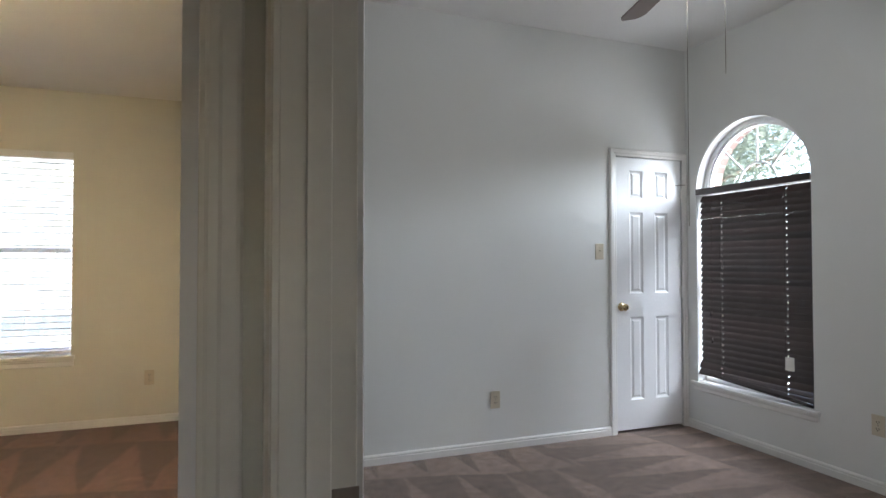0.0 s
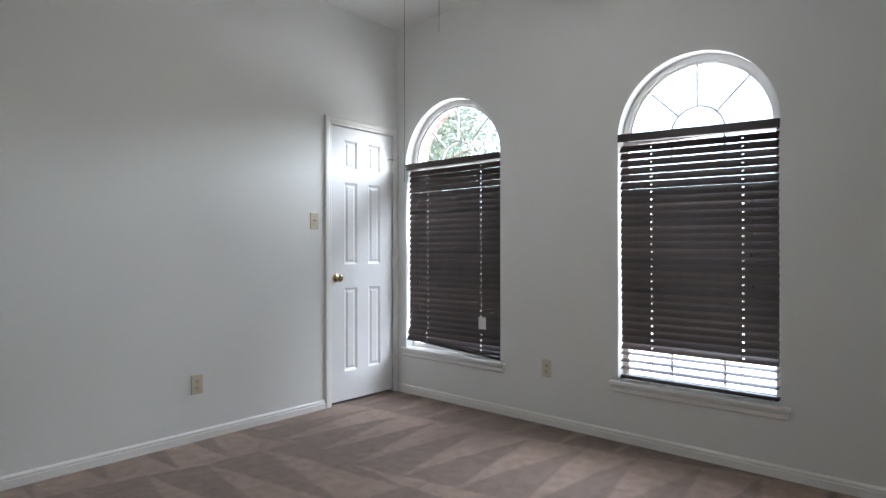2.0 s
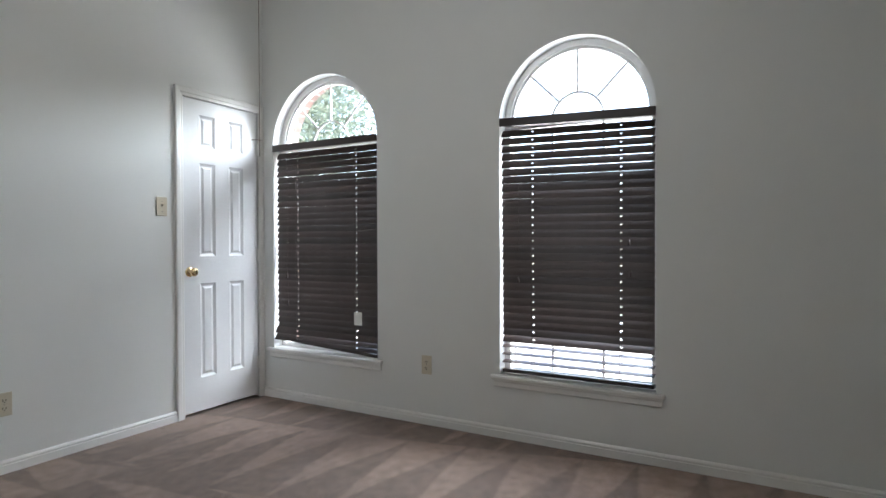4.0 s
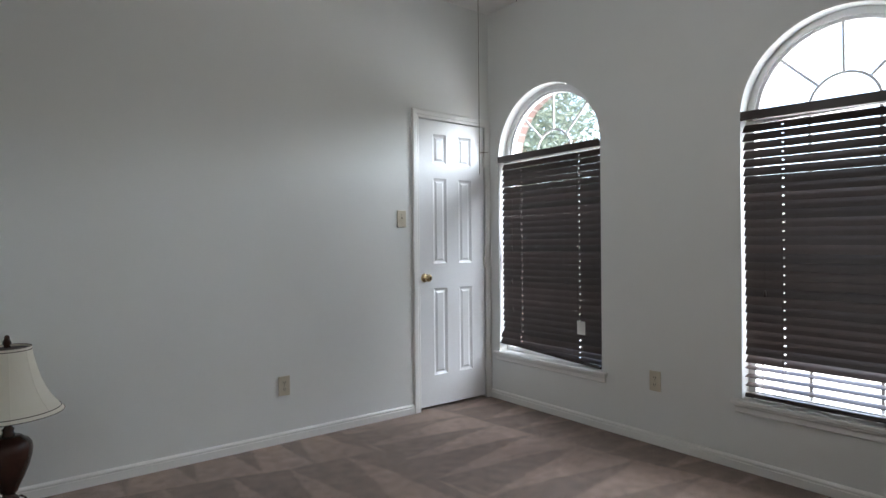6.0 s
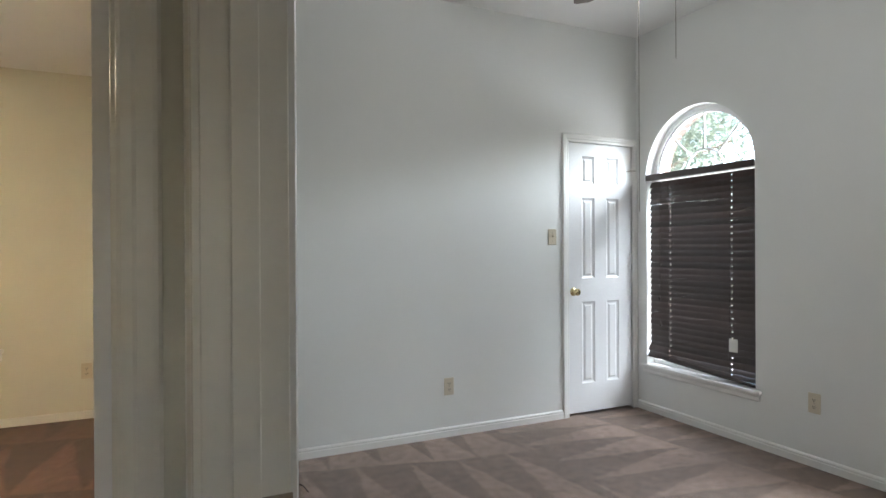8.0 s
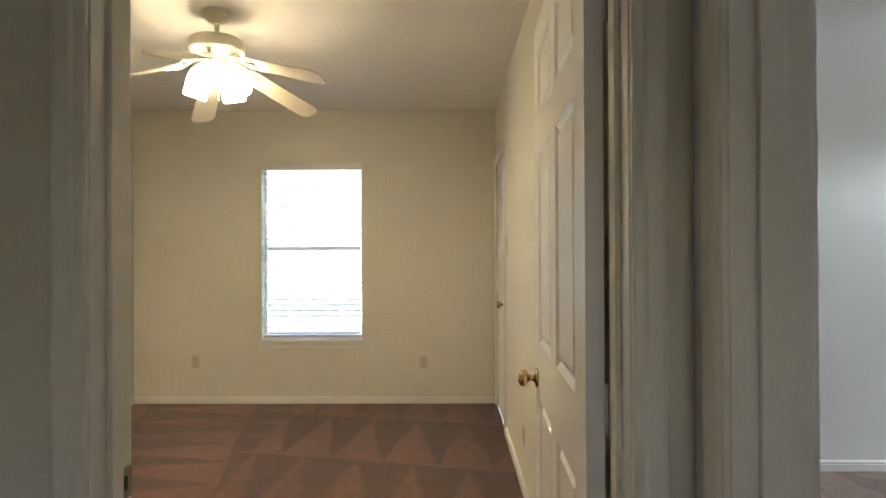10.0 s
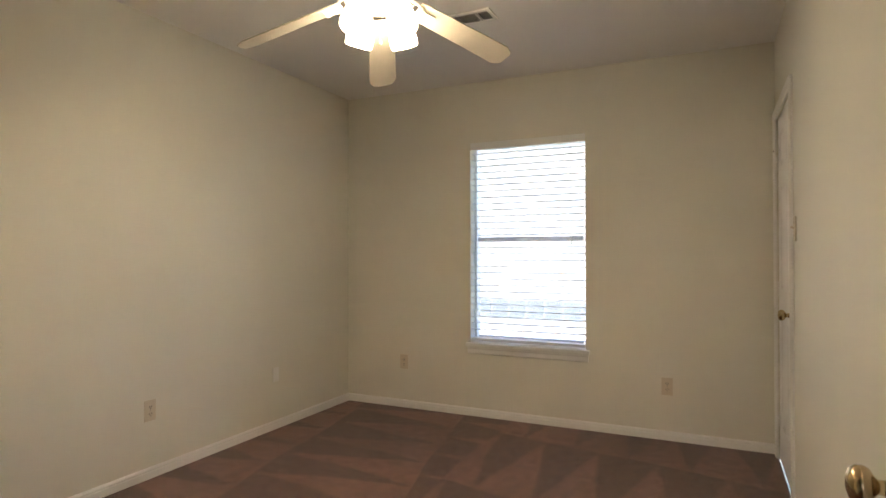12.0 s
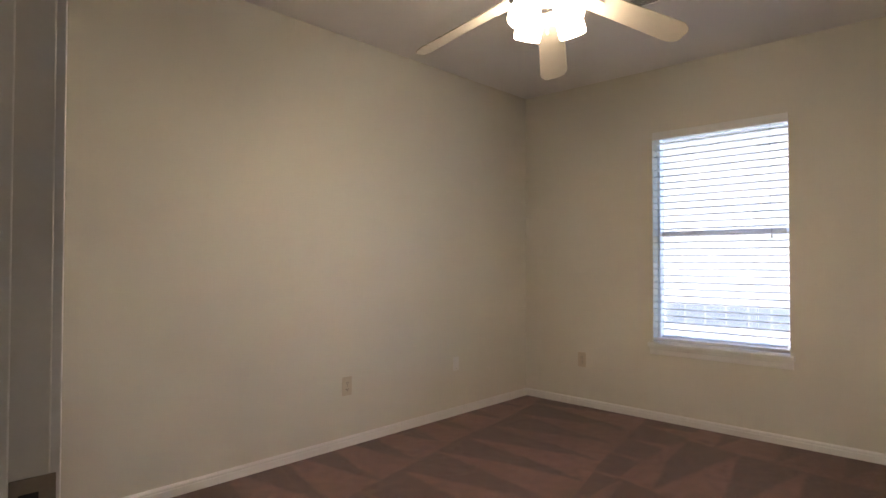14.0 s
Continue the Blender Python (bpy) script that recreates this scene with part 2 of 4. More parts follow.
def lathe(profile, segs=32, bm=None):
    """Revolve (radius, z) pairs round z; closes ends at radius 0."""
    bm = bm or bmesh.new()
    rings = []
    for r, z in profile:
        if r < 1e-5:
            rings.append([bm.verts.new((0, 0, z))])
        else:
            rings.append([bm.verts.new((r * math.cos(2 * math.pi * k / segs), r * math.sin(2 * math.pi * k / segs), z)) for k in range(segs)])
    for a, c in zip(rings, rings[1:]):
        for k in range(segs):
            j = (k + 1) % segs
            q = [a[k % len(a)], a[j % len(a)], c[j % len(c)], c[k % len(c)]]
            q = list(dict.fromkeys(q))
            if len(q) > 2:
                bm.faces.new(q)
    return bm


def tube(points, r, segs=8, bm=None):
    """A round rod along a line of points."""
    bm = bm or bmesh.new()
    rings = []
    pts = [Vector(p) for p in points]
    for i, p in enumerate(pts):
        d = (pts[min(i + 1, len(pts) - 1)] - pts[max(i - 1, 0)]).normalized()
        side = d.cross(Vector((0, 0, 1)) if abs(d.z) < 0.9 else Vector((1, 0, 0))).normalized()
        up = side.cross(d)
        rings.append([bm.verts.new(p + r * (math.cos(2 * math.pi * k / segs) * side + math.sin(2 * math.pi * k / segs) * up)) for k in range(segs)])
    for a, c in zip(rings, rings[1:]):
        for k in range(segs):
            bm.faces.new((a[k], a[(k + 1) % segs], c[(k + 1) % segs], c[k]))
    bm.faces.new(rings[0]), bm.faces.new(rings[-1])
    return bm


def extrude_profile(profile, p0, p1, out):
    """Run a closed profile of (out, up) pairs straight from p0 to p1; out is the direction away from the wall."""
    bm = bmesh.new()
    p0, p1, out, up = Vector(p0), Vector(p1), Vector(out), Vector((0, 0, 1))
    a = [bm.verts.new(p0 + o * out + z * up) for o, z in profile]
    c = [bm.verts.new(p1 + o * out + z * up) for o, z in profile]
    n = len(a)
    for k in range(n):
        bm.faces.new((a[k], a[(k + 1) % n], c[(k + 1) % n], c[k]))
    bm.faces.new(a), bm.faces.new(c)
    return bm


def wall(name, axis, a0, a1, face, back, height, openings, material, label, z0=0.0):
    """A wall along an axis, from a0 to a1, with its openings (u0, u1, z0, z1, arched) cut through it."""
    bm = bmesh.new()

    def P(u, w, z):
        return bm.verts.new((u, w, z) if axis == "x" else (w, u, z))

    cols = []
    u = a0
    for o in sorted(openings):
        if o[0] > u:
            cols.append((u, o[0], None))
        n = 40 if o[4] else 1
        for k in range(n):
            cols.append((o[0] + (o[1] - o[0]) * (0.5 - 0.5 * math.cos(math.pi * k / n) if o[4] else k / n),
                         o[0] + (o[1] - o[0]) * (0.5 - 0.5 * math.cos(math.pi * (k + 1) / n) if o[4] else (k + 1) / n), o))
        u = o[1]
    if u < a1:
        cols.append((u, a1, None))

    def top(o, q):
        if not o[4]:
            return o[3]
        r = (o[1] - o[0]) / 2
        return o[3] + math.sqrt(max(0.0, r * r - (q - (o[0] + o[1]) / 2) ** 2))

    for c0, c1, o in cols:
        for w in (face, back):
            if o is None:
                bm.faces.new((P(c0, w, z0), P(c1, w, z0), P(c1, w, height), P(c0, w, height)))
            else:
                if o[2] > z0:
                    bm.faces.new((P(c0, w, z0), P(c1, w, z0), P(c1, w, o[2]), P(c0, w, o[2])))
                bm.faces.new((P(c0, w, top(o, c0)), P(c1, w, top(o, c1)), P(c1, w, height), P(c0, w, height)))
        if o is not None:
            bm.faces.new((P(c0, face, top(o, c0)), P(c1, face, top(o, c1)), P(c1, back, top(o, c1)), P(c0, back, top(o, c0))))
            if o[2] > z0:
                bm.faces.new((P(c0, face, o[2]), P(c1, face, o[2]), P(c1, back, o[2]), P(c0, back, o[2])))
    for o in openings:
        for q in o[:2]:
            bm.faces.new((P(q, face, o[2]), P(q, back, o[2]), P(q, back, o[3]), P(q, face, o[3])))
    for q in (a0, a1):
        bm.faces.new((P(q, face, z0), P(q, back, z0), P(q, back, height), P(q, face, height)))
    bm.faces.new((P(a0, face, height), P(a1, face, height), P(a1, back, height), P(a0, back, height)))
    bmesh.ops.remove_doubles(bm, verts=bm.verts[:], dist=0.0004)
    return single(name, bm, material, label, "wall", "structure")


# ---- walls, floors, ceilings ----
single("floor", box(bmesh.new(), -0.10, AX + 0.2, -5.6, 0.2, -0.16, FA), CARPET, "pinkish beige cut-pile carpet with vacuum tracks", "floor", "structure")
single("floor_hall", box(bmesh.new(), HX0 - 0.2, -0.10, -5.6, 0.2, -0.12, 0.0), CARPET, "pinkish beige cut-pile carpet of the hall", "floor", "structure")
single("floor_2", box(bmesh.new(), BX0 - 0.1, BX1 - 0.0005, HY + 0.05, BN + 0.1, -0.1, 0.004), CARPET_B, "reddish brown cut-pile carpet with vacuum tracks", "floor", "structure")
CL = (2.496, 3.137)      # closet opening of A, along x
wall("wall_north", "x", 0.0, AX, 0.0, 0.115, AH, [(CL[0], CL[1], FA, DOORH, False)], WALL_A, "off-white painted bedroom wall with a closet door", FA)
wall("wall_east", "y", AS, 0.115, AX, AX + 0.14, AH, [(W2[0], W2[1], WZ, SPRING_2, True), (W1[0], W1[1], WZ, SPRING_1, True)], WALL_A, "off-white painted wall with two arched windows", FA)
wall("wall_west", "y", AS, 0.115, 0.0, -0.116, AH, [(DA0 - 0.02, DA1 + 0.02, FA, DOORH + 0.02, False)], WALL_A, "off-white painted wall with an open doorway", FA)
wall("wall_south", "x", 0.0, AX + 0.14, AS, AS - 0.12, AH, [], WALL_A, "plain off-white painted bedroom wall", FA)
single("ceiling", box(bmesh.new(), -0.116, AX + 0.14, AS - 0.12, 0.115, AH, AH + 0.1), CEIL, "white textured bedroom ceiling", "ceiling", "structure")

wall("wall_north_2", "x", BX0, BX1 + 0.05, BN, BN + 0.16, BH, [(WB[0], WB[1], WB[2], WB[3], False)], WALL_B, "cream painted wall with a window")
wall("wall_west_2", "y", BS - 0.12, BN + 0.16, BX0, BX0 - 0.12, BH, [], WALL_B, "plain cream painted bedroom wall")
CB = (0.683, 1.425)      # closet opening of B, along y
wall("wall_east_2", "y", 0.115, BN, BX1, BX1 + 0.05, BH, [(CB[0], CB[1], 0, DOORH, False)], WALL_B, "cream painted wall with a closet door")
wall("wall_east_3", "y", BS, 0.115, BX1, BX1 + 0.0005, BH, [], WALL_B, "plain cream painted bedroom wall")
wall("wall_south_2", "x", BX0, -0.1175, BS, HY, BH, [(DB0 - 0.02, DB1 + 0.02, 0, DOORH + 0.02, False)], WALL_B, "cream painted wall with the open doorway to the hall")
single("ceiling_2", box(bmesh.new(), BX0 - 0.12, BX1, HY, BN + 0.16, BH, BH + 0.1), CEIL, "white textured bedroom ceiling", "ceiling", "structure")

wall("wall_hall_west", "y", HS, HY, HX0, HX0 - 0.1, BH, [], WALL_B, "plain cream painted hall wall")
# the opening is added, out of view, to let daylight into the hall
wall("wall_hall_south", "x", HX0 - 0.1, -0.12, HS, HS - 0.1, BH, [(-0.55, -0.25, 1.28, 1.76, False)], WALL_B, "plain cream painted hall wall")
wall("wall_hall_east", "y", HS, AS, HX1, HX1 + 0.1, BH, [], WALL_B, "plain cream painted hall wall")
single("ceiling_hall", box(bmesh.new(), HX0 - 0.1, -0.12, HS - 0.1, HY - 0.001, BH, BH + 0.1), CEIL, "white textured hall ceiling", "ceiling", "structure")

# ---- trim ----
BASE = [(0, 0), (0.014, 0), (0.014, 0.040), (0.0105, 0.043), (0.0105, 0.046), (0.013, 0.049), (0.012, 0.055), (0.008, 0.060), (0.004, 0.063), (0, 0.064)]
CASE = [(0, 0.0), (0, 0.009), (0.004, 0.011), (0.018, 0.012), (0.024, 0.016), (0.046, 0.018), (0.052, 0.017), (0.057, 0.012), (0.057, 0.0)]


def baseboard(p0, p1, out, z=0.0):
    single("baseboard", extrude_profile(BASE, (*p0, z), (*p1, z), (*out, 0)), TRIM, "white painted moulded baseboard", "baseboard", "structure")


def casing(axis, u0, u1, top, face, out, legs=(0.0, 0.0), material=None, last=1.0):
    """Moulded casing round an opening, three mitred pieces; out is the sign of the direction away from the wall."""
    root = thing("trim", Matrix(), "white painted moulded door casing", "trim", kind="structure")

    def P(bm, u, z, t):
        return bm.verts.new((u, face + out * t, z) if axis == "x" else (face + out * t, u, z))

    ends = [((u0, legs[0]), (-1, 0)), ((u0, top), (-1, 1)), ((u1, top), (1, 1)), ((u1, legs[1]), (1, 0))]
    for (pa, da), (pb, db) in zip(ends, ends[1:]):
        bm = bmesh.new()
        a = [P(bm, pa[0] + da[0] * w * (last if da[0] > 0 else 1.0), pa[1] + da[1] * w, t) for w, t in CASE]
        c = [P(bm, pb[0] + db[0] * w * (last if db[0] > 0 else 1.0), pb[1] + db[1] * w, t) for w, t in CASE]
        n = len(a)
        for k in range(n):
            bm.faces.new((a[k], a[(k + 1) % n], c[(k + 1) % n], c[k]))
        bm.faces.new(a), bm.faces.new(c)
        part("casing", bm, material or TRIM, root)


def jambs(axis, u0, u1, top, w0, w1, stop, low=0.0):
    """Flat jamb boards lining a doorway between wall faces w0 and w1, with door stops."""
    root = thing("door_frame", Matrix(), "white painted door jambs and stops", "door frame", kind="structure")

    def B(a0, a1, c0, c1, z0, z1, r=0.002):
        return soft_box(a0, a1, c0, c1, z0, z1, r) if axis == "x" else soft_box(c0, c1, a0, a1, z0, z1, r)

    lo, hi = min(w0, w1), max(w0, w1)
    part("jamb", B(u0 - 0.019, u0, lo, hi, low, top), TRIM_H, root)
    part("jamb", B(u1, u1 + 0.019, lo, hi, low, top), TRIM_H, root)
    part("head_jamb", B(u0 - 0.019, u1 + 0.019, lo, hi, top, top + 0.019), TRIM_H, root)
    s0, s1 = stop
    part("door_stop", B(u0, u0 + 0.011, s0, s1, low, top - 0.0112), TRIM_H, root)
    part("door_stop", B(u1 - 0.011, u1, s0, s1, low, top - 0.0112), TRIM_H, root)
    part("door_stop", B(u0, u1, s0, s1, top - 0.011, top), TRIM_H, root)
    return root


# bedroom A
casing("x", CL[0] + 0.012, CL[1] - 0.012, 2.046, 0.0, -1, (FA, FA), last=0.8)
baseboard((0.0, 0.0), (CL[0] - 0.046, 0.0), (0, -1), FA)
baseboard((AX, 0.0), (AX, AS), (-1, 0), FA)
baseboard((0.0, DA1 + 0.06), (0.0, 0.0), (1, 0), FA)
baseboard((0.0, AS), (0.0, DA0 - 0.06), (1, 0), FA)
baseboard((0.0, AS), (AX, AS), (0, 1), FA)
jambs("y", DA0, DA1, DOORH, -0.117, 0.001, (-0.078, -0.040), FA)
casing("y", DA0 + -0.003, DA1 + 0.003, DOORH + 0.004, 0.001, 1, (FA, FA))
casing("y", DA0 + -0.003, DA1 + 0.003, DOORH + 0.004, -0.117, -1, material=TRIM_H)
# bedroom B
baseboard((BX0, BN), (BX1, BN), (0, -1))
baseboard((BX0, BS), (BX0, BN), (1, 0))
baseboard((BX1, BS), (BX1, CB[0] - 0.046), (-1, 0))
baseboard((BX0, BS), (DB0 - 0.06, BS), (0, 1))
casing("y", CB[0] + 0.012, CB[1] - 0.012, 2.046, BX1, -1)
jambs("x", DB0, DB1, DOORH, BS + 0.001, HY - 0.001, (BS - 0.073, BS - 0.038))
casing("x", DB0 - 0.003, DB1 + 0.003, DOORH + 0.004, HY - 0.001, -1, material=TRIM_H)
casing("x", DB0 - 0.003, DB1 + 0.003, DOORH + 0.004, BS + 0.001, 1)
# hall
baseboard((HX0, HS), (HX0, HY), (1, 0))
baseboard((HX0, HY), (DB0 - 0.06, HY), (0, -1))
baseboard((HX1, HS), (HX1, DA0 - 0.06), (-1, 0))


# ---- doors ----
def panel_leaf(w, h, t, sx):
    """Six-panel leaf, x from 0 to w, y from -t to 0, z from 0 to h, moulded on both faces. sx: the four panel edges along x."""
    bm = bmesh.new()
    sz = [0.216, 0.834, 1.010, 1.620, 1.724, 1.934]
    xs, zs = [0.0, *sx, w], [0.0, *[z * h / 2.03 for z in sz], h]
    for side in (0, 1):
        y0, s = (0.0, -1.0) if side == 0 else (-t, 1.0)
        for i in range(5):
            for j in range(7):
                a0, a1, b0, b1 = xs[i], xs[i + 1], zs[j], zs[j + 1]
                if i in (1, 3) and j in (1, 3, 5):
                    rings = []
                    for inset, depth in ((0, 0), (0.004, 0.003), (0.016, 0.0095), (0.022, 0.0095), (0.034, 0.003), (0.038, 0.0025)):
                        rings.append([bm.verts.new((x, y0 + s * depth, z)) for x, z in ((a0 + inset, b0 + inset), (a1 - inset, b0 + inset), (a1 - inset, b1 - inset), (a0 + inset, b1 - inset))])
                    for r0, r1 in zip(rings, rings[1:]):
                        for k in range(4):
                            bm.faces.new((r0[k], r0[(k + 1) % 4], r1[(k + 1) % 4], r1[k]))
                    bm.faces.new(rings[-1])
                else:
                    bm.faces.new([bm.verts.new((x, y0, z)) for x, z in ((a0, b0), (a1, b0), (a1, b1), (a0, b1))])
    for x in (0, w):
        bm.faces.new([bm.verts.new(q) for q in ((x, 0, 0), (x, -t, 0), (x, -t, h), (x, 0, h))])
    for z in (0, h):
        bm.faces.new([bm.verts.new(q) for q in ((0, 0, z), (w, 0, z), (w, -t, z), (0, -t, z))])
    bmesh.ops.remove_doubles(bm, verts=bm.verts[:], dist=0.0002)
    return bm


def knob_mesh():
    return finish("knob", lathe([(0, 0), (0.031, 0), (0.032, 0.003), (0.029, 0.007), (0.018, 0.010), (0.011, 0.014), (0.010, 0.026), (0.014, 0.030), (0.024, 0.036),
                                 (0.0275, 0.044), (0.0265, 0.053), (0.021, 0.060), (0.010, 0.0635), (0, 0.064)], 28), BRASS, True)


def hinge_mesh():
    bm = lathe([(0, 0), (0.0065, 0), (0.0065, 0.089), (0, 0.089)], 12)
    box(bm, -0.016, 0.016, 0.0045, 0.0065, 0, 0.089)
    return finish("hinge", bm, TRIM)


KNOB, HINGE = knob_mesh(), hinge_mesh()


def closet_door(name, m, w, label, knob_x, hinge_x, low=0.015):
    """Shut leaf in its own axes: x along the wall, face at y = 0 towards -y."""
    root = thing(name, m, label, "door", kind="structure")
    st, mid = 0.125, 0.112
    pw = (w - 2 * st - mid) / 2
    part("leaf", panel_leaf(w, 2.043 - low, 0.035, [st, st + pw, st + pw + mid, w - st]), DOORP, root, m=pose(0, 0.041, low))
    part("knob", KNOB, BRASS, root, "polished brass round knob", m=pose(knob_x, 0.006, 0.925, 90))
    for z in (0.2, 0.98, 1.74):
        part("hinge", HINGE, TRIM, root, m=pose(hinge_x, -0.001, z))
    part("latch_hook", tube([(hinge_x - 0.05, 0.004, 1.85), (hinge_x - 0.02, -0.012, 1.855), (hinge_x + 0.02, -0.02, 1.855)], 0.003), NICKEL, root, "bent wire hook latch")
    return root


wA = CL[1] - CL[0] - 0.034
closet_door("door_1", pose(CL[0] + 0.017, 0.0, 0), wA, "shut white six-panel closet door with brass knob", 0.045, wA + 0.004, 0.012)
wB = CB[1] - CB[0] - 0.034
closet_door("door_2", pose(BX1, CB[1] - 0.017, 0, 0, 0, -90), wB, "shut white six-panel closet door with brass knob", wB - 0.06, -0.004)
# black sheets painted as the closets' shade, close behind the shut doors
single("closet_back", box(bmesh.new(), CL[0] - 0.01, CL[1] + 0.01, 0.1, 0.114, FA + 0.001, DOORH), DARK, "black sheet standing in for the shaded closet behind the door", "closet", "structure")
single("closet_back", box(bmesh.new(), BX1 + 0.045, BX1 + 0.054, CB[0] - 0.01, CB[1] + 0.01, 0.001, DOORH), DARK, "black sheet standing in for the shaded closet behind the door", "closet", "structure")

# bedroom B's own door, swung open flat along the wall
LEAFX = DB1 - 0.035
leaf_w = 0.875
door = thing("door_3", pose(LEAFX - 0.008, BS + 0.008, 0, 0, 0, 87.6), "white six-panel door standing open along the wall", "door", kind="structure")
lw = (leaf_w - 2 * 0.115 - 0.105) / 2
part("leaf", panel_leaf(leaf_w, 2.028, 0.035, [0.115, 0.115 + lw, 0.22 + lw, leaf_w - 0.115]), DOORP, door, m=pose(0, 0, 0.015))
part("knob", KNOB, BRASS, door, "polished brass round knob", m=pose(leaf_w - 0.06, 0, 0.903, -90))
for z in (0.2, 0.98, 1.74):
    part("hinge", HINGE, TRIM, door, m=pose(-0.004, -0.042, z))

# strike plates
def strike(name, m):
    root = thing(name, m, "brass strike plate let into the door jamb", "strike plate")
    part("plate", soft_box(-0.016, 0.026, -0.0015, 0.001, -0.029, 0.029, 0.0008), NICKEL, root)
    part("hole", soft_box(-0.008, 0.010, -0.002, 0.0, -0.013, 0.013, 0.0004), DARK, root)


strike("strike_plate", pose(-0.022, DA1, 0.885))
strike("strike_plate", pose(DB0, BS - 0.02, 0.895, 0, 0, 90))


# ---- windows ----
def ring_arc(bm, cy, cz, r0, r1, x0, x1, n=32):
    prev = None
    for k in range(n + 1):
        a = math.pi * k / n
        q = [bm.verts.new((x, cy + r * math.cos(a), cz + r * math.sin(a))) for x, r in ((x0, r0), (x1, r0), (x1, r1), (x0, r1))]
        if prev:
            for i in range(4):
                bm.faces.new((prev[i], prev[(i + 1) % 4], q[(i + 1) % 4], q[i]))
        else:
            bm.faces.new(q)
        prev = q
    bm.faces.new(prev)
    return bm


def bar(bm, p0, p1, w, x0, x1):
    """A flat bar in the window's plane from p0 to p1 (y, z)."""
    d = Vector((p1[0] - p0[0], p1[1] - p0[1])).normalized()
    s = Vector((-d.y, d.x)) * w / 2
    pts = [(p0[0] + s.x, p0[1] + s.y), (p1[0] + s.x, p1[1] + s.y), (p1[0] - s.x, p1[1] - s.y), (p0[0] - s.x, p0[1] - s.y)]
    a = [bm.verts.new((x0, *p)) for p in pts]
    c = [bm.verts.new((x1, *p)) for p in pts]
    for i in range(4):
        bm.faces.new((a[i], a[(i + 1) % 4], c[(i + 1) % 4], c[i]))
    bm.faces.new(a), bm.faces.new(c)
    return bm


def arched_window(name, span, spring, label):
    y0, y1 = span
    cy, R = (y0 + y1) / 2, (y1 - y0) / 2
    gx = AX + 0.095
    root = thing(name, Matrix(), label, "window", kind="structure")
    bm = ring_arc(bmesh.new(), cy, spring, R - 0.035, R - 0.0005, gx - 0.02, gx + 0.044)
    part("arch_frame", bm, FRAMEW, root)
    part("arch_bead", ring_arc(bmesh.new(), cy, spring, R - 0.050, R - 0.0355, gx - 0.008, gx + 0.03), FRAMEW, root)
    for q in (y0, y1 - 0.035):
        part("side_frame", box(bmesh.new(), gx - 0.02, gx + 0.044, q, q + 0.035, WZ + 0.036, spring), FRAMEW, root)
    part("bottom_frame", box(bmesh.new(), gx - 0.02, gx + 0.044, y0, y1, WZ, WZ + 0.035), FRAMEW, root)
    part("transom_bar", box(bmesh.new(), gx - 0.018, gx + 0.04, y0 + 0.036, y1 - 0.036, spring - 0.03, spring + 0.02), FRAMEW, root)
    part("meeting_rail", box(bmesh.new(), gx - 0.015, gx + 0.03, y0 + 0.036, y1 - 0.036, 1.07, 1.11), FRAMEW, root)
    r = R * 0.34
    sun_ring = ring_arc(bmesh.new(), cy, spring, r - 0.006, r + 0.006, gx - 0.005, gx + 0.005, 24)
    part("muntin", sun_ring, FRAMEW, root)
    for a in (45, 90, 135):
        c, s = math.cos(radians(a)), math.sin(radians(a))
        part("muntin", bar(bmesh.new(), (cy + c * (r + 0.0065), spring + s * (r + 0.0065)), (cy + c * (R - 0.048), spring + s * (R - 0.048)), 0.012, gx - 0.005, gx + 0.005), FRAMEW, root)
    for k in (1, 2):
        q = y0 + (y1 - y0) * k / 3
        part("muntin", box(bmesh.new(), gx - 0.005, gx + 0.005, q - 0.007, q + 0.007, WZ + 0.036, spring - 0.031), FRAMEW, root)
    bm = bmesh.new()
    rim = [(cy + (R - 0.03) * math.cos(math.pi * k / 32), spring + (R - 0.03) * math.sin(math.pi * k / 32)) for k in range(33)]
    bm.faces.new([bm.verts.new((gx, *p)) for p in [(y1 - 0.03, WZ + 0.03), *rim, (y0 + 0.03, WZ + 0.03)]])
    pane = part("pane", bm, GLASS, root)
    pane.visible_shadow = False
    part("window_sill", soft_box(AX - 0.034, AX - 0.0005, y0 - 0.045, y1 + 0.045, WZ - 0.022, WZ + 0.002, 0.006, 3), TRIM, root)
    part("sill_board", box(bmesh.new(), AX, gx - 0.02, y0 + 0.0005, y1 - 0.0005, WZ + 0.0002, WZ + 0.002), TRIM, root)
    part("apron", extrude_profile([(0, 0), (0.008, 0.0), (0.013, 0.006), (0.013, 0.03), (0.016, 0.036), (0.016, 0.046), (0, 0.046)], (AX, y0 - 0.03, WZ - 0.068), (AX, y1 + 0.03, WZ - 0.068), (-1, 0, 0)), TRIM, root)
    return root


arched_window("window_1", W1, SPRING_1, "white arched window with sunburst bars and trees outside")
arched_window("window_2", W2, SPRING_2, "white arched window with sunburst bars and bright sky")


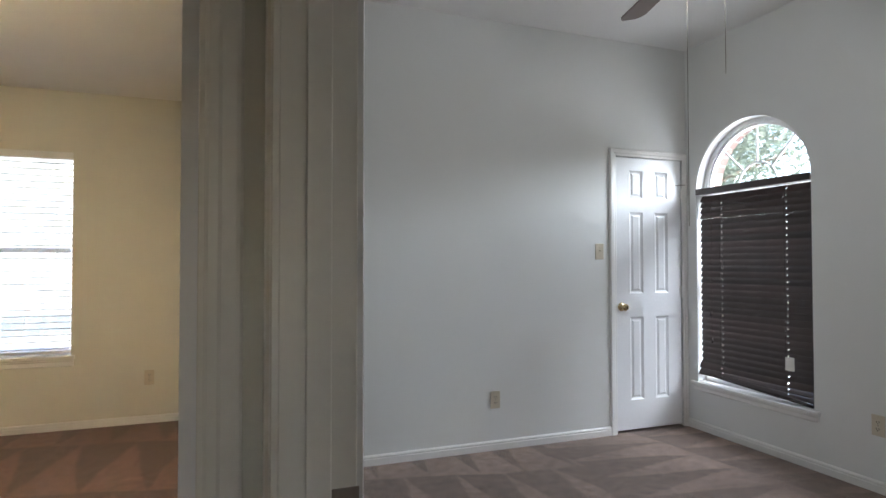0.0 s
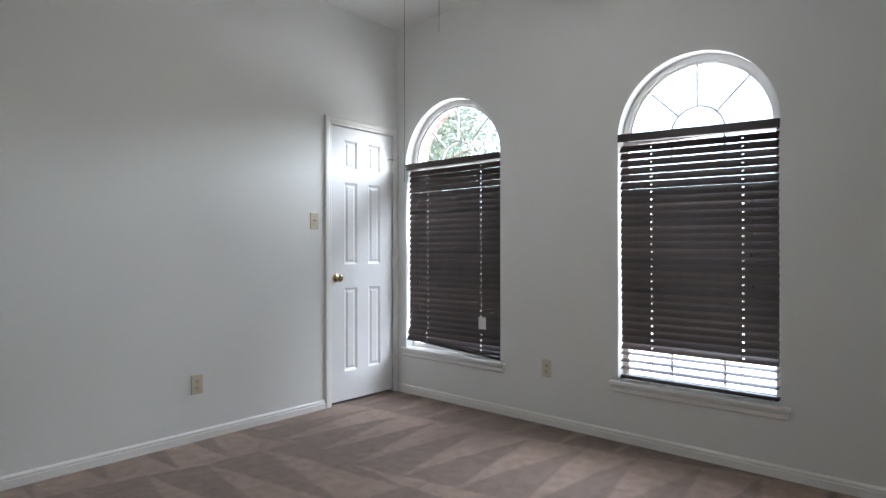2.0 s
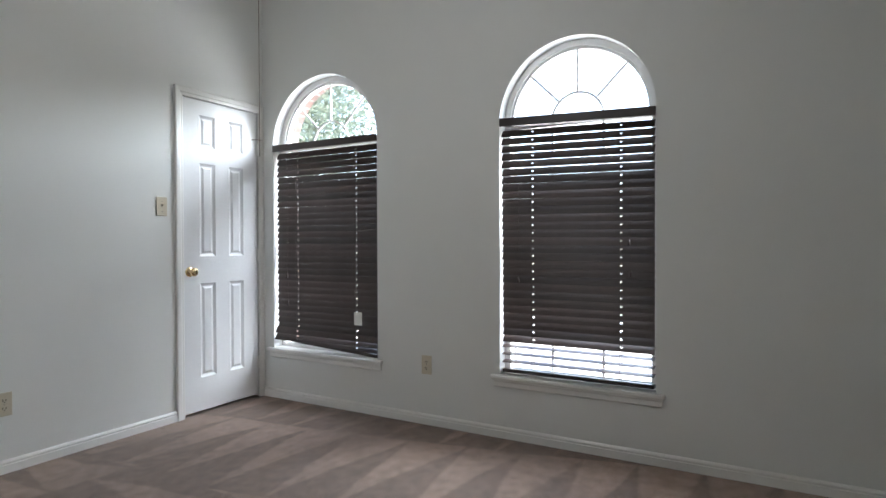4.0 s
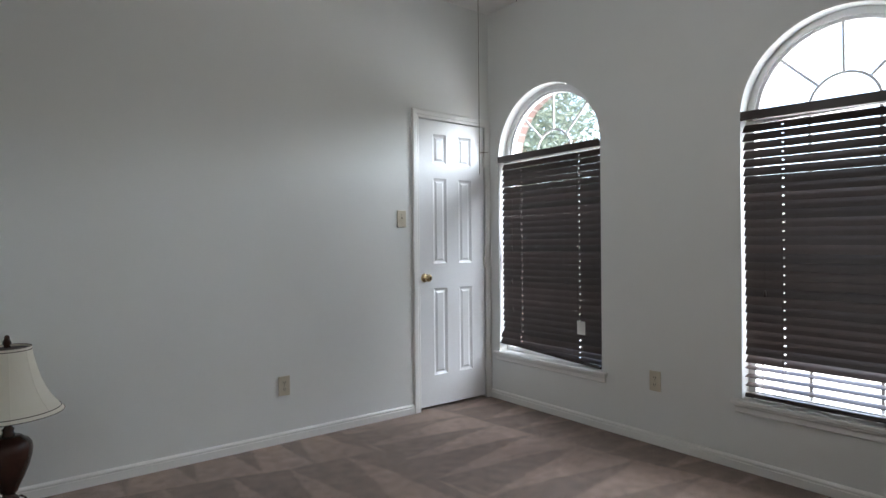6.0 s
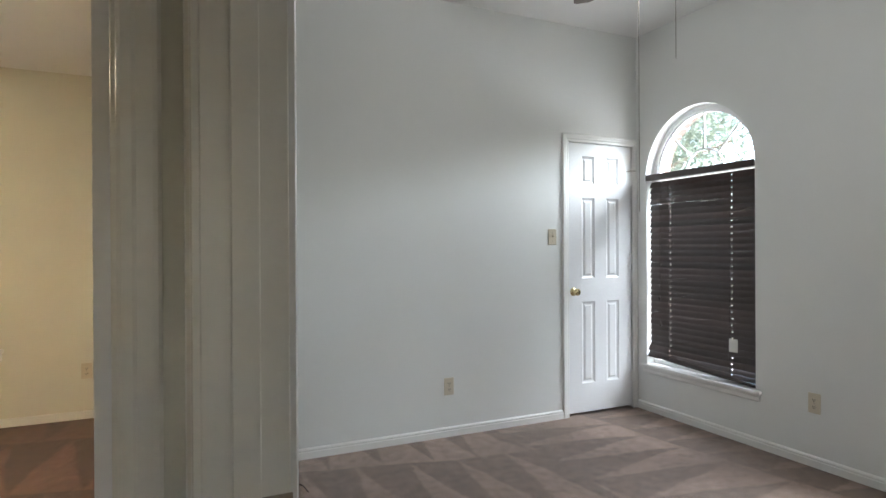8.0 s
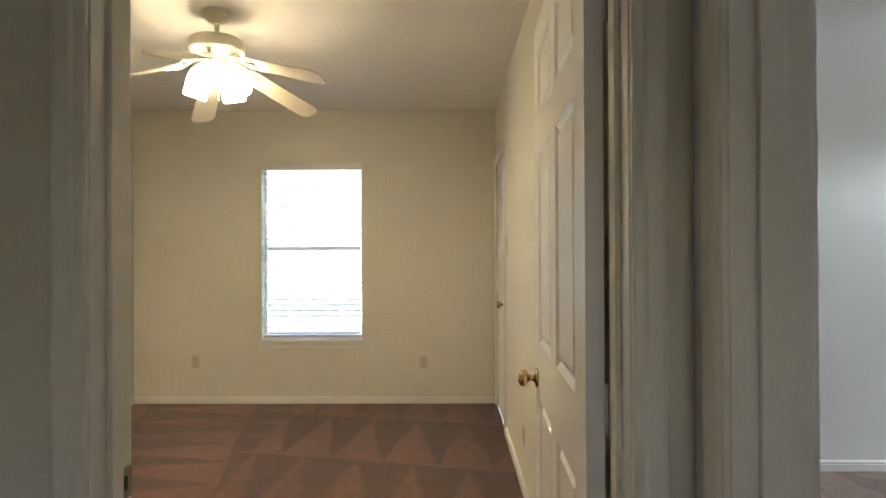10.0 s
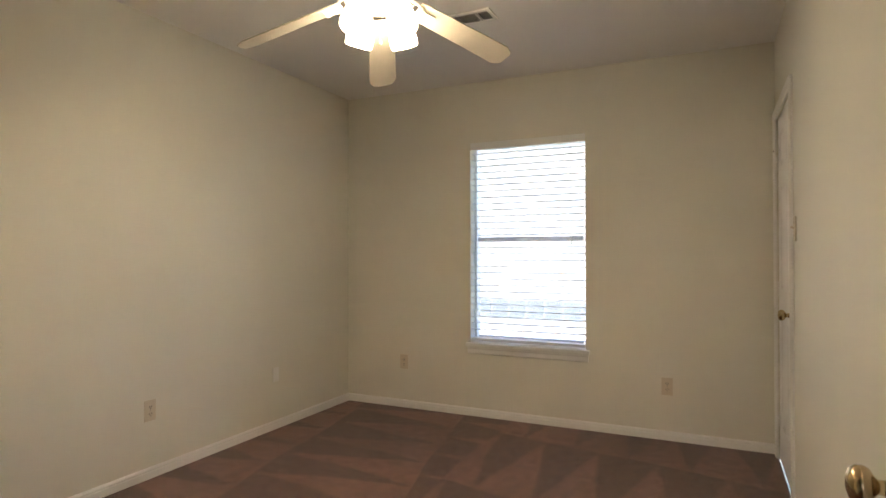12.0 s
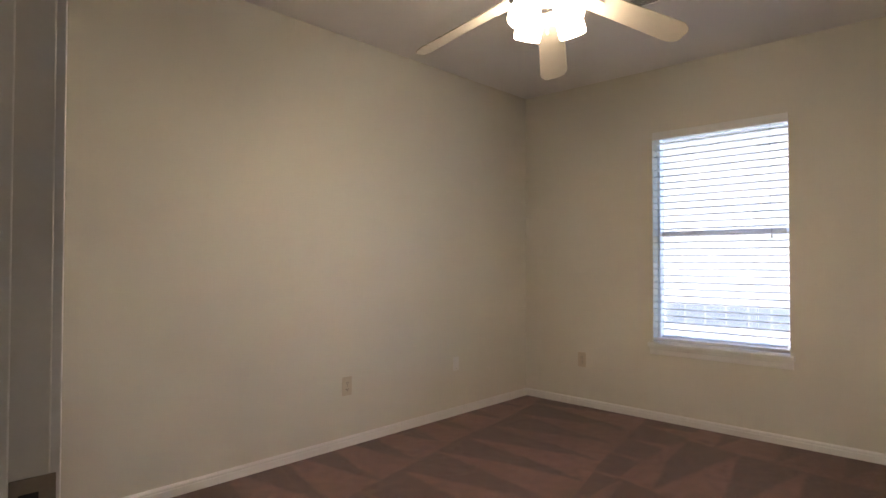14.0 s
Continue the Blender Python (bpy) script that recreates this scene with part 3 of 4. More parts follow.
def slat_mesh(L, W, T, holes, material, name="slat"):
    """A slat along y from 0 to L, W wide along x, with a small slot at each hole for the cords."""
    bm = bmesh.new()
    ys = [0.0]
    for h in holes:
        ys += [h - 0.0055, h + 0.0055]
    ys.append(L)
    xs = [-W / 2, -0.0045, 0.0045, W / 2]
    crown = {0: 0.0, 1: 0.0022, 2: 0.0022, 3: 0.0}
    for t in (T / 2, -T / 2):
        for i in range(3):
            for j in range(len(ys) - 1):
                if i == 1 and j % 2 == 1:
                    continue
                bm.faces.new([bm.verts.new((xs[a], ys[c], t + crown[a])) for a, c in ((i, j), (i + 1, j), (i + 1, j + 1), (i, j + 1))])
    for j in range(1, len(ys) - 1, 2):
        ring = [(1, j), (2, j), (2, j + 1), (1, j + 1)]
        for (a, c), (a2, c2) in zip(ring, ring[1:] + ring[:1]):
            bm.faces.new([bm.verts.new(p) for p in ((xs[a], ys[c], T / 2 + crown[a]), (xs[a2], ys[c2], T / 2 + crown[a2]), (xs[a2], ys[c2], -T / 2 + crown[a2]), (xs[a], ys[c], -T / 2 + crown[a]))])
    for a in (0, 3):
        bm.faces.new([bm.verts.new(p) for p in ((xs[a], 0, T / 2), (xs[a], L, T / 2), (xs[a], L, -T / 2), (xs[a], 0, -T / 2))])
    for c in (0.0, L):
        for i in range(3):
            bm.faces.new([bm.verts.new(p) for p in ((xs[i], c, T / 2 + crown[i]), (xs[i + 1], c, T / 2 + crown[i + 1]), (xs[i + 1], c, -T / 2 + crown[i + 1]), (xs[i], c, -T / 2 + crown[i]))])
    bmesh.ops.remove_doubles(bm, verts=bm.verts[:], dist=0.0002)
    return finish(name, bm, material)


def wooden_blind(span, label, tilts, sag, tag, rnd, tassels, lean=0.0):
    """A dark wooden blind in an arched window. tilts: the angle of a slat by its height; sag: how far the bottom rail hangs at each end; lean: how much lower the headrail sits at its first end."""
    y0, y1 = span[0] + 0.012, span[1] - 0.012
    L = y1 - y0
    bx = AX + 0.034
    root = thing("window_blind", pose(bx, y0, 0), label, "window blind", "dark wooden blinds")
    hung = pose(0, 0, -lean) @ pose(0, 0, 1.78, math.degrees(math.atan2(lean, L))) @ pose(0, 0, -1.78)
    part("valance", soft_box(-0.045, -0.033, -0.010, L + 0.010, 1.766, 1.812, 0.003), DARKW, root, m=hung)
    part("headrail", soft_box(-0.030, 0.028, 0.004, L - 0.004, 1.770, 1.800, 0.002), DARKW, root, m=hung)
    holes = [L * 0.2, L * 0.78]
    me = slat_mesh(L, 0.050, 0.0028, holes, DARKW)
    z, n = 1.735, 0
    pitch = 0.0435
    while z > WZ + 0.055 + max(sag):
        k = (1.722 - z) / 1.3
        drop = (sag[0] * max(0, k - 0.93) / 0.07, sag[1] * max(0, k - 0.93) / 0.07)
        a = tilts(z) + rnd.uniform(-1.6, 1.6)
        low = lean * max(0.0, (z - 0.45) / 1.3)
        part("slat", me, DARKW, root, m=pose(0, 0, z - low, math.degrees(math.atan2(drop[1] - drop[0] + low, L)) + rnd.uniform(-0.12, 0.12), a, 0))
        z -= pitch
        n += 1
    zl, zr = WZ + 0.03 + sag[0], WZ + 0.03 + sag[1]
    if sag[0] < sag[1]:
        for f in (0.36, 0.70):
            a, c = z + pitch + (zl - z - pitch) * f, z + pitch + (zr - z - pitch) * f
            part("slat", me, DARKW, root, m=pose(0, 0, a, math.degrees(math.atan2(c - a, L)), -52 + 24 * f, 0))
    rail = soft_box(-0.027, 0.027, 0, L, -0.011, 0.011, 0.004)
    part("bottom_rail", rail, DARKW, root, m=pose(0, 0, zl, math.degrees(math.atan2(zr - zl, L)), 6, 0))
    for h in holes:
        zb = zl + (zr - zl) * h / L
        part("ladder_cord", tube([(-0.024, h + 0.004, 1.75), (-0.024, h + 0.004, zb)], 0.0011, 5), PIPING, root)
        part("lift_cord", tube([(0.0, h, 1.75), (0.0, h, zb)], 0.0011, 5), PIPING, root)
    for k, (at, zt) in enumerate(tassels):
        part("pull_cord", tube([(-0.036, L * at, 1.77), (-0.037, L * at + 0.004, zt + 0.03)], 0.0008, 5), PIPING, root)
        part("cord_tassel", lathe([(0, 0), (0.006, 0.002), (0.0075, 0.012), (0.005, 0.026), (0.002, 0.034), (0, 0.035)], 10), DARKW, root, m=pose(-0.037, L * at + 0.004, zt), smooth=True)
    if tag:
        part("paper_tag", box(bmesh.new(), -0.034, -0.0335, 0, 0.062, 0, 0.085), WHITEP, root, "small white paper label", m=pose(-0.001, L * 0.13, 0.565, 0, 0, 3))
    return root


rnd = random.Random(4)
wooden_blind(W1, "dark brown wooden blind, shut, hanging crooked", lambda z: -63.5 if z > 1.2 else -65, (-0.015, 0.04), True, rnd, ((0.86, 0.86), (0.85, 0.66)))
wooden_blind(W2, "dark brown wooden blind, mostly shut with open lowest slats", lambda z: -53 - (1.72 - z) * 24 if z > 1.38 else (-63 if z > 0.63 else (-57 if z > 0.585 else (-44 if z > 0.54 else -10))), (-0.006, -0.006), False, rnd, ((0.87, 0.88), (0.14, 1.09), (0.13, 0.93)), 0.028)


def sash_window():
    x0, x1, z0, z1 = WB
    gy = BN + 0.11
    root = thing("window_3", Matrix(), "white sash window in a plain drywall opening", "window", kind="structure")

    def bx(name, a0, a1, c0, c1, b0, b1):
        part(name, box(bmesh.new(), a0, a1, c0, c1, b0, b1), FRAMEW, root)

    for q in (x0, x1 - 0.018):
        bx("side_frame", q, q + 0.018, gy - 0.02, gy + 0.045, z0, z1)
    bx("head_frame", x0 + 0.031, x1 - 0.031, gy - 0.02, gy + 0.045, z1 - 0.04, z1)
    bx("bottom_frame", x0 + 0.031, x1 - 0.031, gy - 0.02, gy + 0.045, z0, z0 + 0.05)
    bx("meeting_rail", x0 + 0.031, x1 - 0.031, gy - 0.03, gy + 0.02, 1.332, 1.368)
    for a, c in ((z0 + 0.05, 1.328), (1.373, z1 - 0.04)):
        pane = part("pane", box(bmesh.new(), x0 + 0.031, x1 - 0.031, gy, gy + 0.003, a, c), GLASS, root)
        pane.visible_shadow = False
    part("window_sill", soft_box(x0 - 0.03, x1 + 0.03, BN - 0.034, BN - 0.0005, z0 - 0.028, z0 + 0.002, 0.006, 3), TRIM, root)
    part("sill_board", box(bmesh.new(), x0 + 0.0005, x1 - 0.0005, BN, gy - 0.02, z0 + 0.0002, z0 + 0.002), TRIM, root)
    part("apron", extrude_profile([(0, 0), (0.008, 0.0), (0.013, 0.006), (0.013, 0.036), (0.016, 0.044), (0.016, 0.054), (0, 0.054)], (x0 - 0.02, BN, z0 - 0.082), (x1 + 0.02, BN, z0 - 0.082), (0, -1, 0)), TRIM, root)


def white_blind():
    x0, x1, z0, z1 = WB
    L = x1 - x0 - 0.006
    root = thing("window_blind", pose(x0 + 0.003, BN + 0.034, 0), "white two-inch slat blind, lowered with slats open", "window blind")
    part("valance", soft_box(-0.0025, L + 0.0025, -0.040, -0.032, z1 - 0.058, z1 - 0.002, 0.003), SLATW, root)
    part("headrail", soft_box(0.004, L - 0.004, -0.028, 0.024, z1 - 0.05, z1 - 0.004, 0.002), SLATW, root)
    holes = [L * 0.2, L * 0.78]
    me = slat_mesh(L, 0.050, 0.0042, holes, SLATW)
    r2 = random.Random(9)
    z = z1 - 0.085
    while z > z0 + 0.062:
        part("slat", me, SLATW, root, m=pose(0, 0, z) @ pose(0, 0, 0, 0, 0, -90) @ pose(0, 0, 0, 0, 0.3 + 4 * (z - 1.3) + r2.uniform(-0.8, 0.8), 0))
        z -= 0.048
    part("bottom_rail", soft_box(0, L, -0.026, 0.026, z0 + 0.016, z0 + 0.038, 0.004), SLATW, root)
    for h in holes:
        for y in (-0.026, 0.026):
            part("ladder_cord", tube([(h, y, z1 - 0.05), (h, y, z0 + 0.03)], 0.0009, 5), CORD, root)
    part("tilt_cord", tube([(L * 0.885, -0.036, z1 - 0.06), (L * 0.885, -0.038, 1.50), (L * 0.897, -0.038, 1.44), (L * 0.892, -0.038, 1.34)], 0.0018, 5), PIPING, root)
    part("cord_tassel", lathe([(0, 0), (0.005, 0.002), (0.006, 0.02), (0.002, 0.032), (0, 0.033)], 10), WHITEP, root, m=pose(L * 0.892, -0.038, 1.30))
    return root


sash_window()
white_blind()


# ---- electrical plates ----
def outlet(m, material=ALMOND, name="outlet"):
    """A duplex outlet; its plate lies in x, z with the face towards -y."""
    root = thing(name, m, "almond plastic duplex outlet on the wall", "outlet", "wall outlets")
    part("plate", soft_box(-0.035, 0.035, -0.006, 0.0, -0.0575, 0.0575, 0.0025), material, root)
    for z in (-0.0195, 0.0195):
        sock = part("socket", soft_box(-0.0165, 0.0165, -0.0078, -0.0062, z - 0.014, z + 0.014, 0.0007), material, root)
        for x in (-0.0065, 0.0065):
            part("slot", box(bmesh.new(), x - 0.0017, x + 0.0017, -0.0086, -0.0079, z - 0.003, z + 0.0065), DARK, sock)
        part("slot", box(bmesh.new(), -0.0027, 0.0027, -0.0086, -0.0079, z - 0.0105, z - 0.0058), DARK, sock)
    part("screw", lathe([(0, 0), (0.003, 0), (0.0025, 0.0012), (0, 0.0015)], 10), NICKEL, root, m=pose(0, -0.0061, 0, 90))
    return root


def light_switch(m):
    root = thing("light_switch", m, "almond plastic toggle light switch on the wall", "light switch", "light switches")
    part("plate", soft_box(-0.035, 0.035, -0.006, 0.0, -0.0575, 0.0575, 0.0025), ALMOND, root)
    part("toggle", soft_box(-0.0045, 0.0045, -0.021, -0.0065, -0.006, 0.004, 0.0015), ALMOND, root, m=pose(0, 0, 0.004, -18))
    for z in (-0.03, 0.03):
        part("screw", lathe([(0, 0), (0.003, 0), (0.0025, 0.0012), (0, 0.0015)], 10), NICKEL, root, m=pose(0, -0.0061, z, 90))
    return root


FN, FE, FW = pose(0, 0, 0), pose(0, 0, 0, 0, 0, -90), pose(0, 0, 0, 0, 0, 90)
outlet(pose(1.517, 0, 0.328))
outlet(pose(AX, -1.403, 0.358) @ FE)
light_switch(pose(2.362, 0, 1.335))
light_switch(pose(0, -2.505, 1.316) @ FW)
outlet(pose(-2.738, BN, 0.37))
outlet(pose(-0.750, BN, 0.358))
outlet(pose(BX0, -0.397, 0.375) @ FW)
outlet(pose(BX1, -0.34, 0.315) @ FE)
light_switch(pose(BX1, 0.555, 1.35) @ FE)
jack = thing("wall_plate", pose(BX0, 0.61, 0.385) @ FW, "small white painted blank wall plate", "wall plate")
part("plate", soft_box(-0.03, 0.03, -0.005, 0, -0.05, 0.05, 0.002), WHITEP, jack)
part("screw", lathe([(0, 0), (0.003, 0), (0.0025, 0.0012), (0, 0.0015)], 10), NICKEL, jack, m=pose(0, -0.005, -0.035, 90))


# ---- table lamp on the floor ----
def table_lamp(m):
    root = thing("table_lamp", m, "brown urn table lamp with cream bell shade on the carpet", "lamp")
    part("foot", lathe([(0, 0), (0.082, 0), (0.084, 0.008), (0.078, 0.014), (0.080, 0.020), (0.074, 0.030), (0.055, 0.038), (0.042, 0.046), (0.040, 0.060), (0.034, 0.066), (0, 0.066)], 36), LAMPW, root, smooth=True)
    for k in range(16):
        a = 2 * math.pi * k / 16
        part("bead", lathe([(0, -0.007), (0.006, -0.004), (0.0075, 0), (0.006, 0.004), (0, 0.007)], 8), LAMPW, root, m=pose(0.078 * math.cos(a), 0.078 * math.sin(a), 0.022), smooth=True)
    for k in range(4):
        part("scroll", tube([(0.032, 0, 0.088), (0.058, 0, 0.092), (0.082, 0, 0.074), (0.095, 0, 0.045), (0.096, 0, 0.018), (0.086, 0, 0.005)], 0.0042, 6), LAMPW, root, m=pose(0, 0, 0, 0, 0, 45 + 90 * k), smooth=True)
    part("stem", lathe([(0.030, 0.066), (0.034, 0.072), (0.034, 0.080), (0.026, 0.086), (0.030, 0.094), (0.036, 0.100), (0.030, 0.108), (0.022, 0.114), (0.022, 0.122)], 28), LAMPW, root, smooth=True)
    part("urn", lathe([(0.022, 0.122), (0.030, 0.130), (0.035, 0.145), (0.052, 0.180), (0.070, 0.225), (0.080, 0.265), (0.083, 0.290), (0.080, 0.312), (0.069, 0.328), (0.053, 0.336), (0.048, 0.342), (0.040, 0.346), (0, 0.346)], 40), LAMPW, root, "glossy mottled brown urn", smooth=True)
    part("neck", lathe([(0.02, 0.345), (0.024, 0.352), (0.018, 0.362), (0.022, 0.372), (0.014, 0.380), (0.012, 0.44), (0, 0.44)], 20), LAMPW, root, smooth=True)
    prof = [(0.193, 0.430), (0.176, 0.448), (0.150, 0.481), (0.128, 0.520), (0.110, 0.565), (0.096, 0.615), (0.086, 0.657), (0.082, 0.690)]
    shade = part("shade", lathe([(r - 0.006, z) for r, z in prof[1:]] + [(r - 0.007, z) for r, z in reversed(prof[1:])], 48), SHADE, root, "cream fabric bell shade with brown piping", smooth=True)

    def gore(k):
        """One of the eight cloth panels: curved like the rim below, nearly flat across above."""
        bm, rows = bmesh.new(), []
        for i, (r, z) in enumerate(prof):
            flat = (0.0, 0.1, 0.3, 0.45, 0.5, 0.45, 0.3, 0.1)[i]
            row = []
            for n in range(7):
                f = math.pi / 8 * (n / 3 - 1)
                q = r * (1 + flat * (math.cos(math.pi / 8) / math.cos(f) - 1))
                a = math.pi / 4 * (k + 0.5) + f
                row.append(bm.verts.new((q * math.cos(a), q * math.sin(a), z)))
            rows.append(row)
        for a, c in zip(rows, rows[1:]):
            for n in range(6):
                bm.faces.new((a[n], a[n + 1], c[n + 1], c[n]))
        return bm

    for k in range(8):
        part("panel", gore(k), SHADE, shade, smooth=True)
        a = 2 * math.pi * k / 8
        part("seam", tube([(r * math.cos(a), r * math.sin(a), z) for r, z in prof], 0.0010, 5), SHADE, shade)

    def hoop(r, z, th=0.0016):
        return tube([(r * math.cos(2 * math.pi * k / 48), r * math.sin(2 * math.pi * k / 48), z) for k in range(49)], th, 6)

    for r, z in ((0.1935, 0.430), (0.181, 0.444), (0.082, 0.690), (0.0835, 0.678)):
        part("piping", hoop(r, z), PIPING, shade)
    part("spider", lathe([(0.079, 0.682), (0.030, 0.686), (0, 0.688), (0, 0.686), (0.030, 0.684), (0.079, 0.680)], 36), PIPING, root, "dark disc under the finial", smooth=True)
    part("finial", lathe([(0, 0.688), (0.013, 0.689), (0.010, 0.695), (0.0155, 0.704), (0.0145, 0.713), (0.009, 0.722), (0.010, 0.728), (0.006, 0.735), (0, 0.737)], 16), LAMPW, root, smooth=True)
    cord = [(0.008, 0.072, 0.006), (0.007, 0.133, 0.008), (0.039, 0.18, 0.006), (0.085, 0.208, 0.005), (0.16, 0.242, 0.005), (0.241, 0.246, 0.005)]
    part("power_cord", tube(cord, 0.003, 6), PIPING, root, "thin dark power cord")
    return root


table_lamp(pose(0.207, -0.25, FA, 0, 0, -88) @ Matrix.Diagonal((1.04, 1.04, 1.085, 1.0)))


# ---- ceiling fans ----
def blade_mesh(r0, r1, w0, w1, material, name="blade"):
    bm = bmesh.new()
    pts = [(r0, -w0 / 2), (r0 + 0.03, -w0 / 2 - 0.004), (r1 - 0.042, -w1 / 2), (r1 - 0.012, -w1 / 2 + 0.016), (r1, -w1 / 2 + 0.034), (r1, w1 / 2 - 0.034), (r1 - 0.012, w1 / 2 - 0.016), (r1 - 0.042, w1 / 2), (r0 + 0.03, w0 / 2 + 0.004), (r0, w0 / 2)]
    a = [bm.verts.new((x, y, 0.003)) for x, y in pts]
    c = [bm.verts.new((x, y, -0.003)) for x, y in pts]
    bm.faces.new(a), bm.faces.new(list(reversed(c)))
    for k in range(len(pts)):
        j = (k + 1) % len(pts)
        bm.faces.new((a[k], c[k], c[j], a[j]))
    bmesh.ops.bevel(bm, geom=[e for e in bm.edges if abs(e.verts[0].co.z - e.verts[1].co.z) < 1e-6], offset=0.0015, segments=1, affect="EDGES")
    return finish(name, bm, material)


def iron_mesh(material):
    bm = bmesh.new()
    for s in (-1, 1):
        tube([(0.085, s * 0.012, 0.016), (0.12, s * 0.026, 0.014), (0.155, s * 0.042, 0.004), (0.185, s * 0.036, -0.006), (0.215, s * 0.012, -0.007), (0.235, 0, -0.007)], 0.0055, 6, bm)
    box(bm, 0.075, 0.15, -0.016, 0.016, 0.006, 0.012)
    box(bm, 0.175, 0.25, -0.03, 0.03, -0.0085, -0.004)
    return finish("blade_iron", bm, material)


def ceiling_fan(m, drop, start, sag, blade_mat, body_mat, label, kit, bent=((0, 0),) * 5):
    """A five-blade fan; its origin lies at the ceiling, the blades drop metres below."""
    root = thing("ceiling_fan", m, label, "ceiling fan")
    part("canopy", lathe([(0, 0), (0.068, 0), (0.070, -0.010), (0.064, -0.030), (0.045, -0.052), (0.024, -0.062), (0, -0.062)], 32), body_mat, root, smooth=True)
    part("downrod", lathe([(0, -0.05), (0.0125, -0.05), (0.0125, -drop + 0.14), (0, -drop + 0.14)], 16), body_mat, root, smooth=True)
    part("motor_housing", lathe([(0, -drop + 0.150), (0.030, -drop + 0.148), (0.036, -drop + 0.132), (0.085, -drop + 0.126), (0.128, -drop + 0.112), (0.136, -drop + 0.098), (0.136, -drop + 0.058), (0.128, -drop + 0.048), (0.118, -drop + 0.044), (0, -drop + 0.044)], 48), body_mat, root, smooth=True)
    bm = lathe([(0.112, -drop + 0.044), (0.075, -drop + 0.014), (0, -drop + 0.014)], 48)
    plate = part("vent_plate", bm, body_mat, root, smooth=True)
    rib = finish("rib", box(bmesh.new(), 0.074, 0.118, -0.0035, 0.0035, -0.004, 0.004), body_mat)
    for k in range(30):
        part("rib", rib, body_mat, plate, m=pose(0, 0, -drop + 0.026, 0, 0, 12 * k) @ pose(0.096, 0, 0.002, 0, -38, 0) @ pose(-0.096, 0, 0))
    irons, blades = iron_mesh(body_mat), blade_mesh(0.17, 0.645, 0.108, 0.138, blade_mat)
    for k in range(5):
        turn = pose(0, 0, -drop, 0, 0, start + 72 * k + bent[k][0]) @ pose(0.09, 0, 0, 0, sag + bent[k][1], 0) @ pose(-0.09, 0, 0)
        part("blade_iron", irons, body_mat, root, m=turn)
        part("blade", blades, blade_mat, root, m=turn @ pose(0, 0, 0.002, -13, 0, 0))
    part("switch_housing", lathe([(0, -drop + 0.016), (0.050, -drop + 0.014), (0.056, -drop - 0.006), (0.056, -drop - 0.045), (0.046, -drop - 0.062), (0.02, -drop - 0.070), (0, -drop - 0.070)], 32), body_mat, root, smooth=True)
    kit(root, drop)
    return root


def four_light_kit(root, drop):
    arm_end = 0.096
    prof = [(0.024, 0.0), (0.031, -0.006), (0.042, -0.022), (0.053, -0.046), (0.058, -0.074), (0.0595, -0.098), (0.058, -0.118), (0.055, -0.124)]
    shade = lathe(prof + [(r - 0.0025, z) for r, z in reversed(prof)] + [prof[0]], 32)
    me = finish("glass_shade", shade, BULB, True)
    for k in range(4):
        spin = pose(0, 0, -drop - 0.036, 0, 0, 73 + 90 * k)
        part("lamp_arm", tube([(0.04, 0, 0.0), (0.065, 0, 0.004), (arm_end, 0, -0.008)], 0.008, 8), FANW, root, m=spin)
        part("lamp_holder", lathe([(0, 0.012), (0.018, 0.010), (0.026, -0.006), (0.026, -0.014), (0, -0.014)], 20), FANW, root, m=spin @ pose(arm_end, 0, -0.010, 0, -20, 0), smooth=True)
        part("glass_shade", me, BULB, root, "lit frosted glass bell shade", m=spin @ pose(arm_end + 0.004, 0, -0.018, 0, -20, 0))
    part("pull_chain", tube([(0.02, -0.03, -drop - 0.06), (0.02, -0.03, -drop - 0.19)], 0.0012, 5), CHAIN, root)
    part("chain_fob", lathe([(0, 0), (0.004, 0.002), (0.0055, 0.012), (0.003, 0.022), (0, 0.023)], 10), BRASS, root, m=pose(0.02, -0.03, -drop - 0.21))


def dome_kit(root, drop):
    part("fitter", lathe([(0, -drop - 0.036), (0.075, -drop - 0.036), (0.082, -drop - 0.046), (0.078, -drop - 0.058), (0, -drop - 0.058)], 32), FANW, root, smooth=True)
    bowl = part("glass_bowl", lathe([(0.085, -drop - 0.052), (0.112, -drop - 0.060), (0.116, -drop - 0.072), (0.098, -drop - 0.094), (0.062, -drop - 0.110), (0, -drop - 0.116)], 36), DOME, root, "lit frosted glass bowl", smooth=True)
    bowl.visible_shadow = False
    part("pull_chain", tube([(0.003, -0.07, -drop - 0.06), (0.003, -0.07, 1.97 - AH)], 0.0012, 5), CHAIN, root)
    part("pull_chain", tube([(-0.043, 0.074, -drop - 0.06), (-0.043, 0.074, 1.40 - AH)], 0.0012, 5), CHAIN, root, "long hanging pull chain")


FAN_A, FAN_B = (1.57, -1.83), (-1.71, -0.55)
FAN_Z = 2.295
ceiling_fan(pose(*FAN_A, AH), AH - 2.50, 79, 3, BLADED, FANW, "ceiling fan with brown blades and a lit bowl", dome_kit)
ceiling_fan(pose(*FAN_B, BH), BH - FAN_Z, -19, 18.5, BLADEW, FANW, "cream five-blade ceiling fan with four lit glass shades", four_light_kit, ((0, -2.6), (0, -2.2), (-5, 1.2), (0, 0), (0, 0)))


def bulb(place, watts, colour, radius):
    lamp = new("bulb", bpy.data.lights.new("bulb", "POINT"))
    lamp.data.energy, lamp.data.color, lamp.data.shadow_soft_size = watts, colour, radius
    lamp.location = place


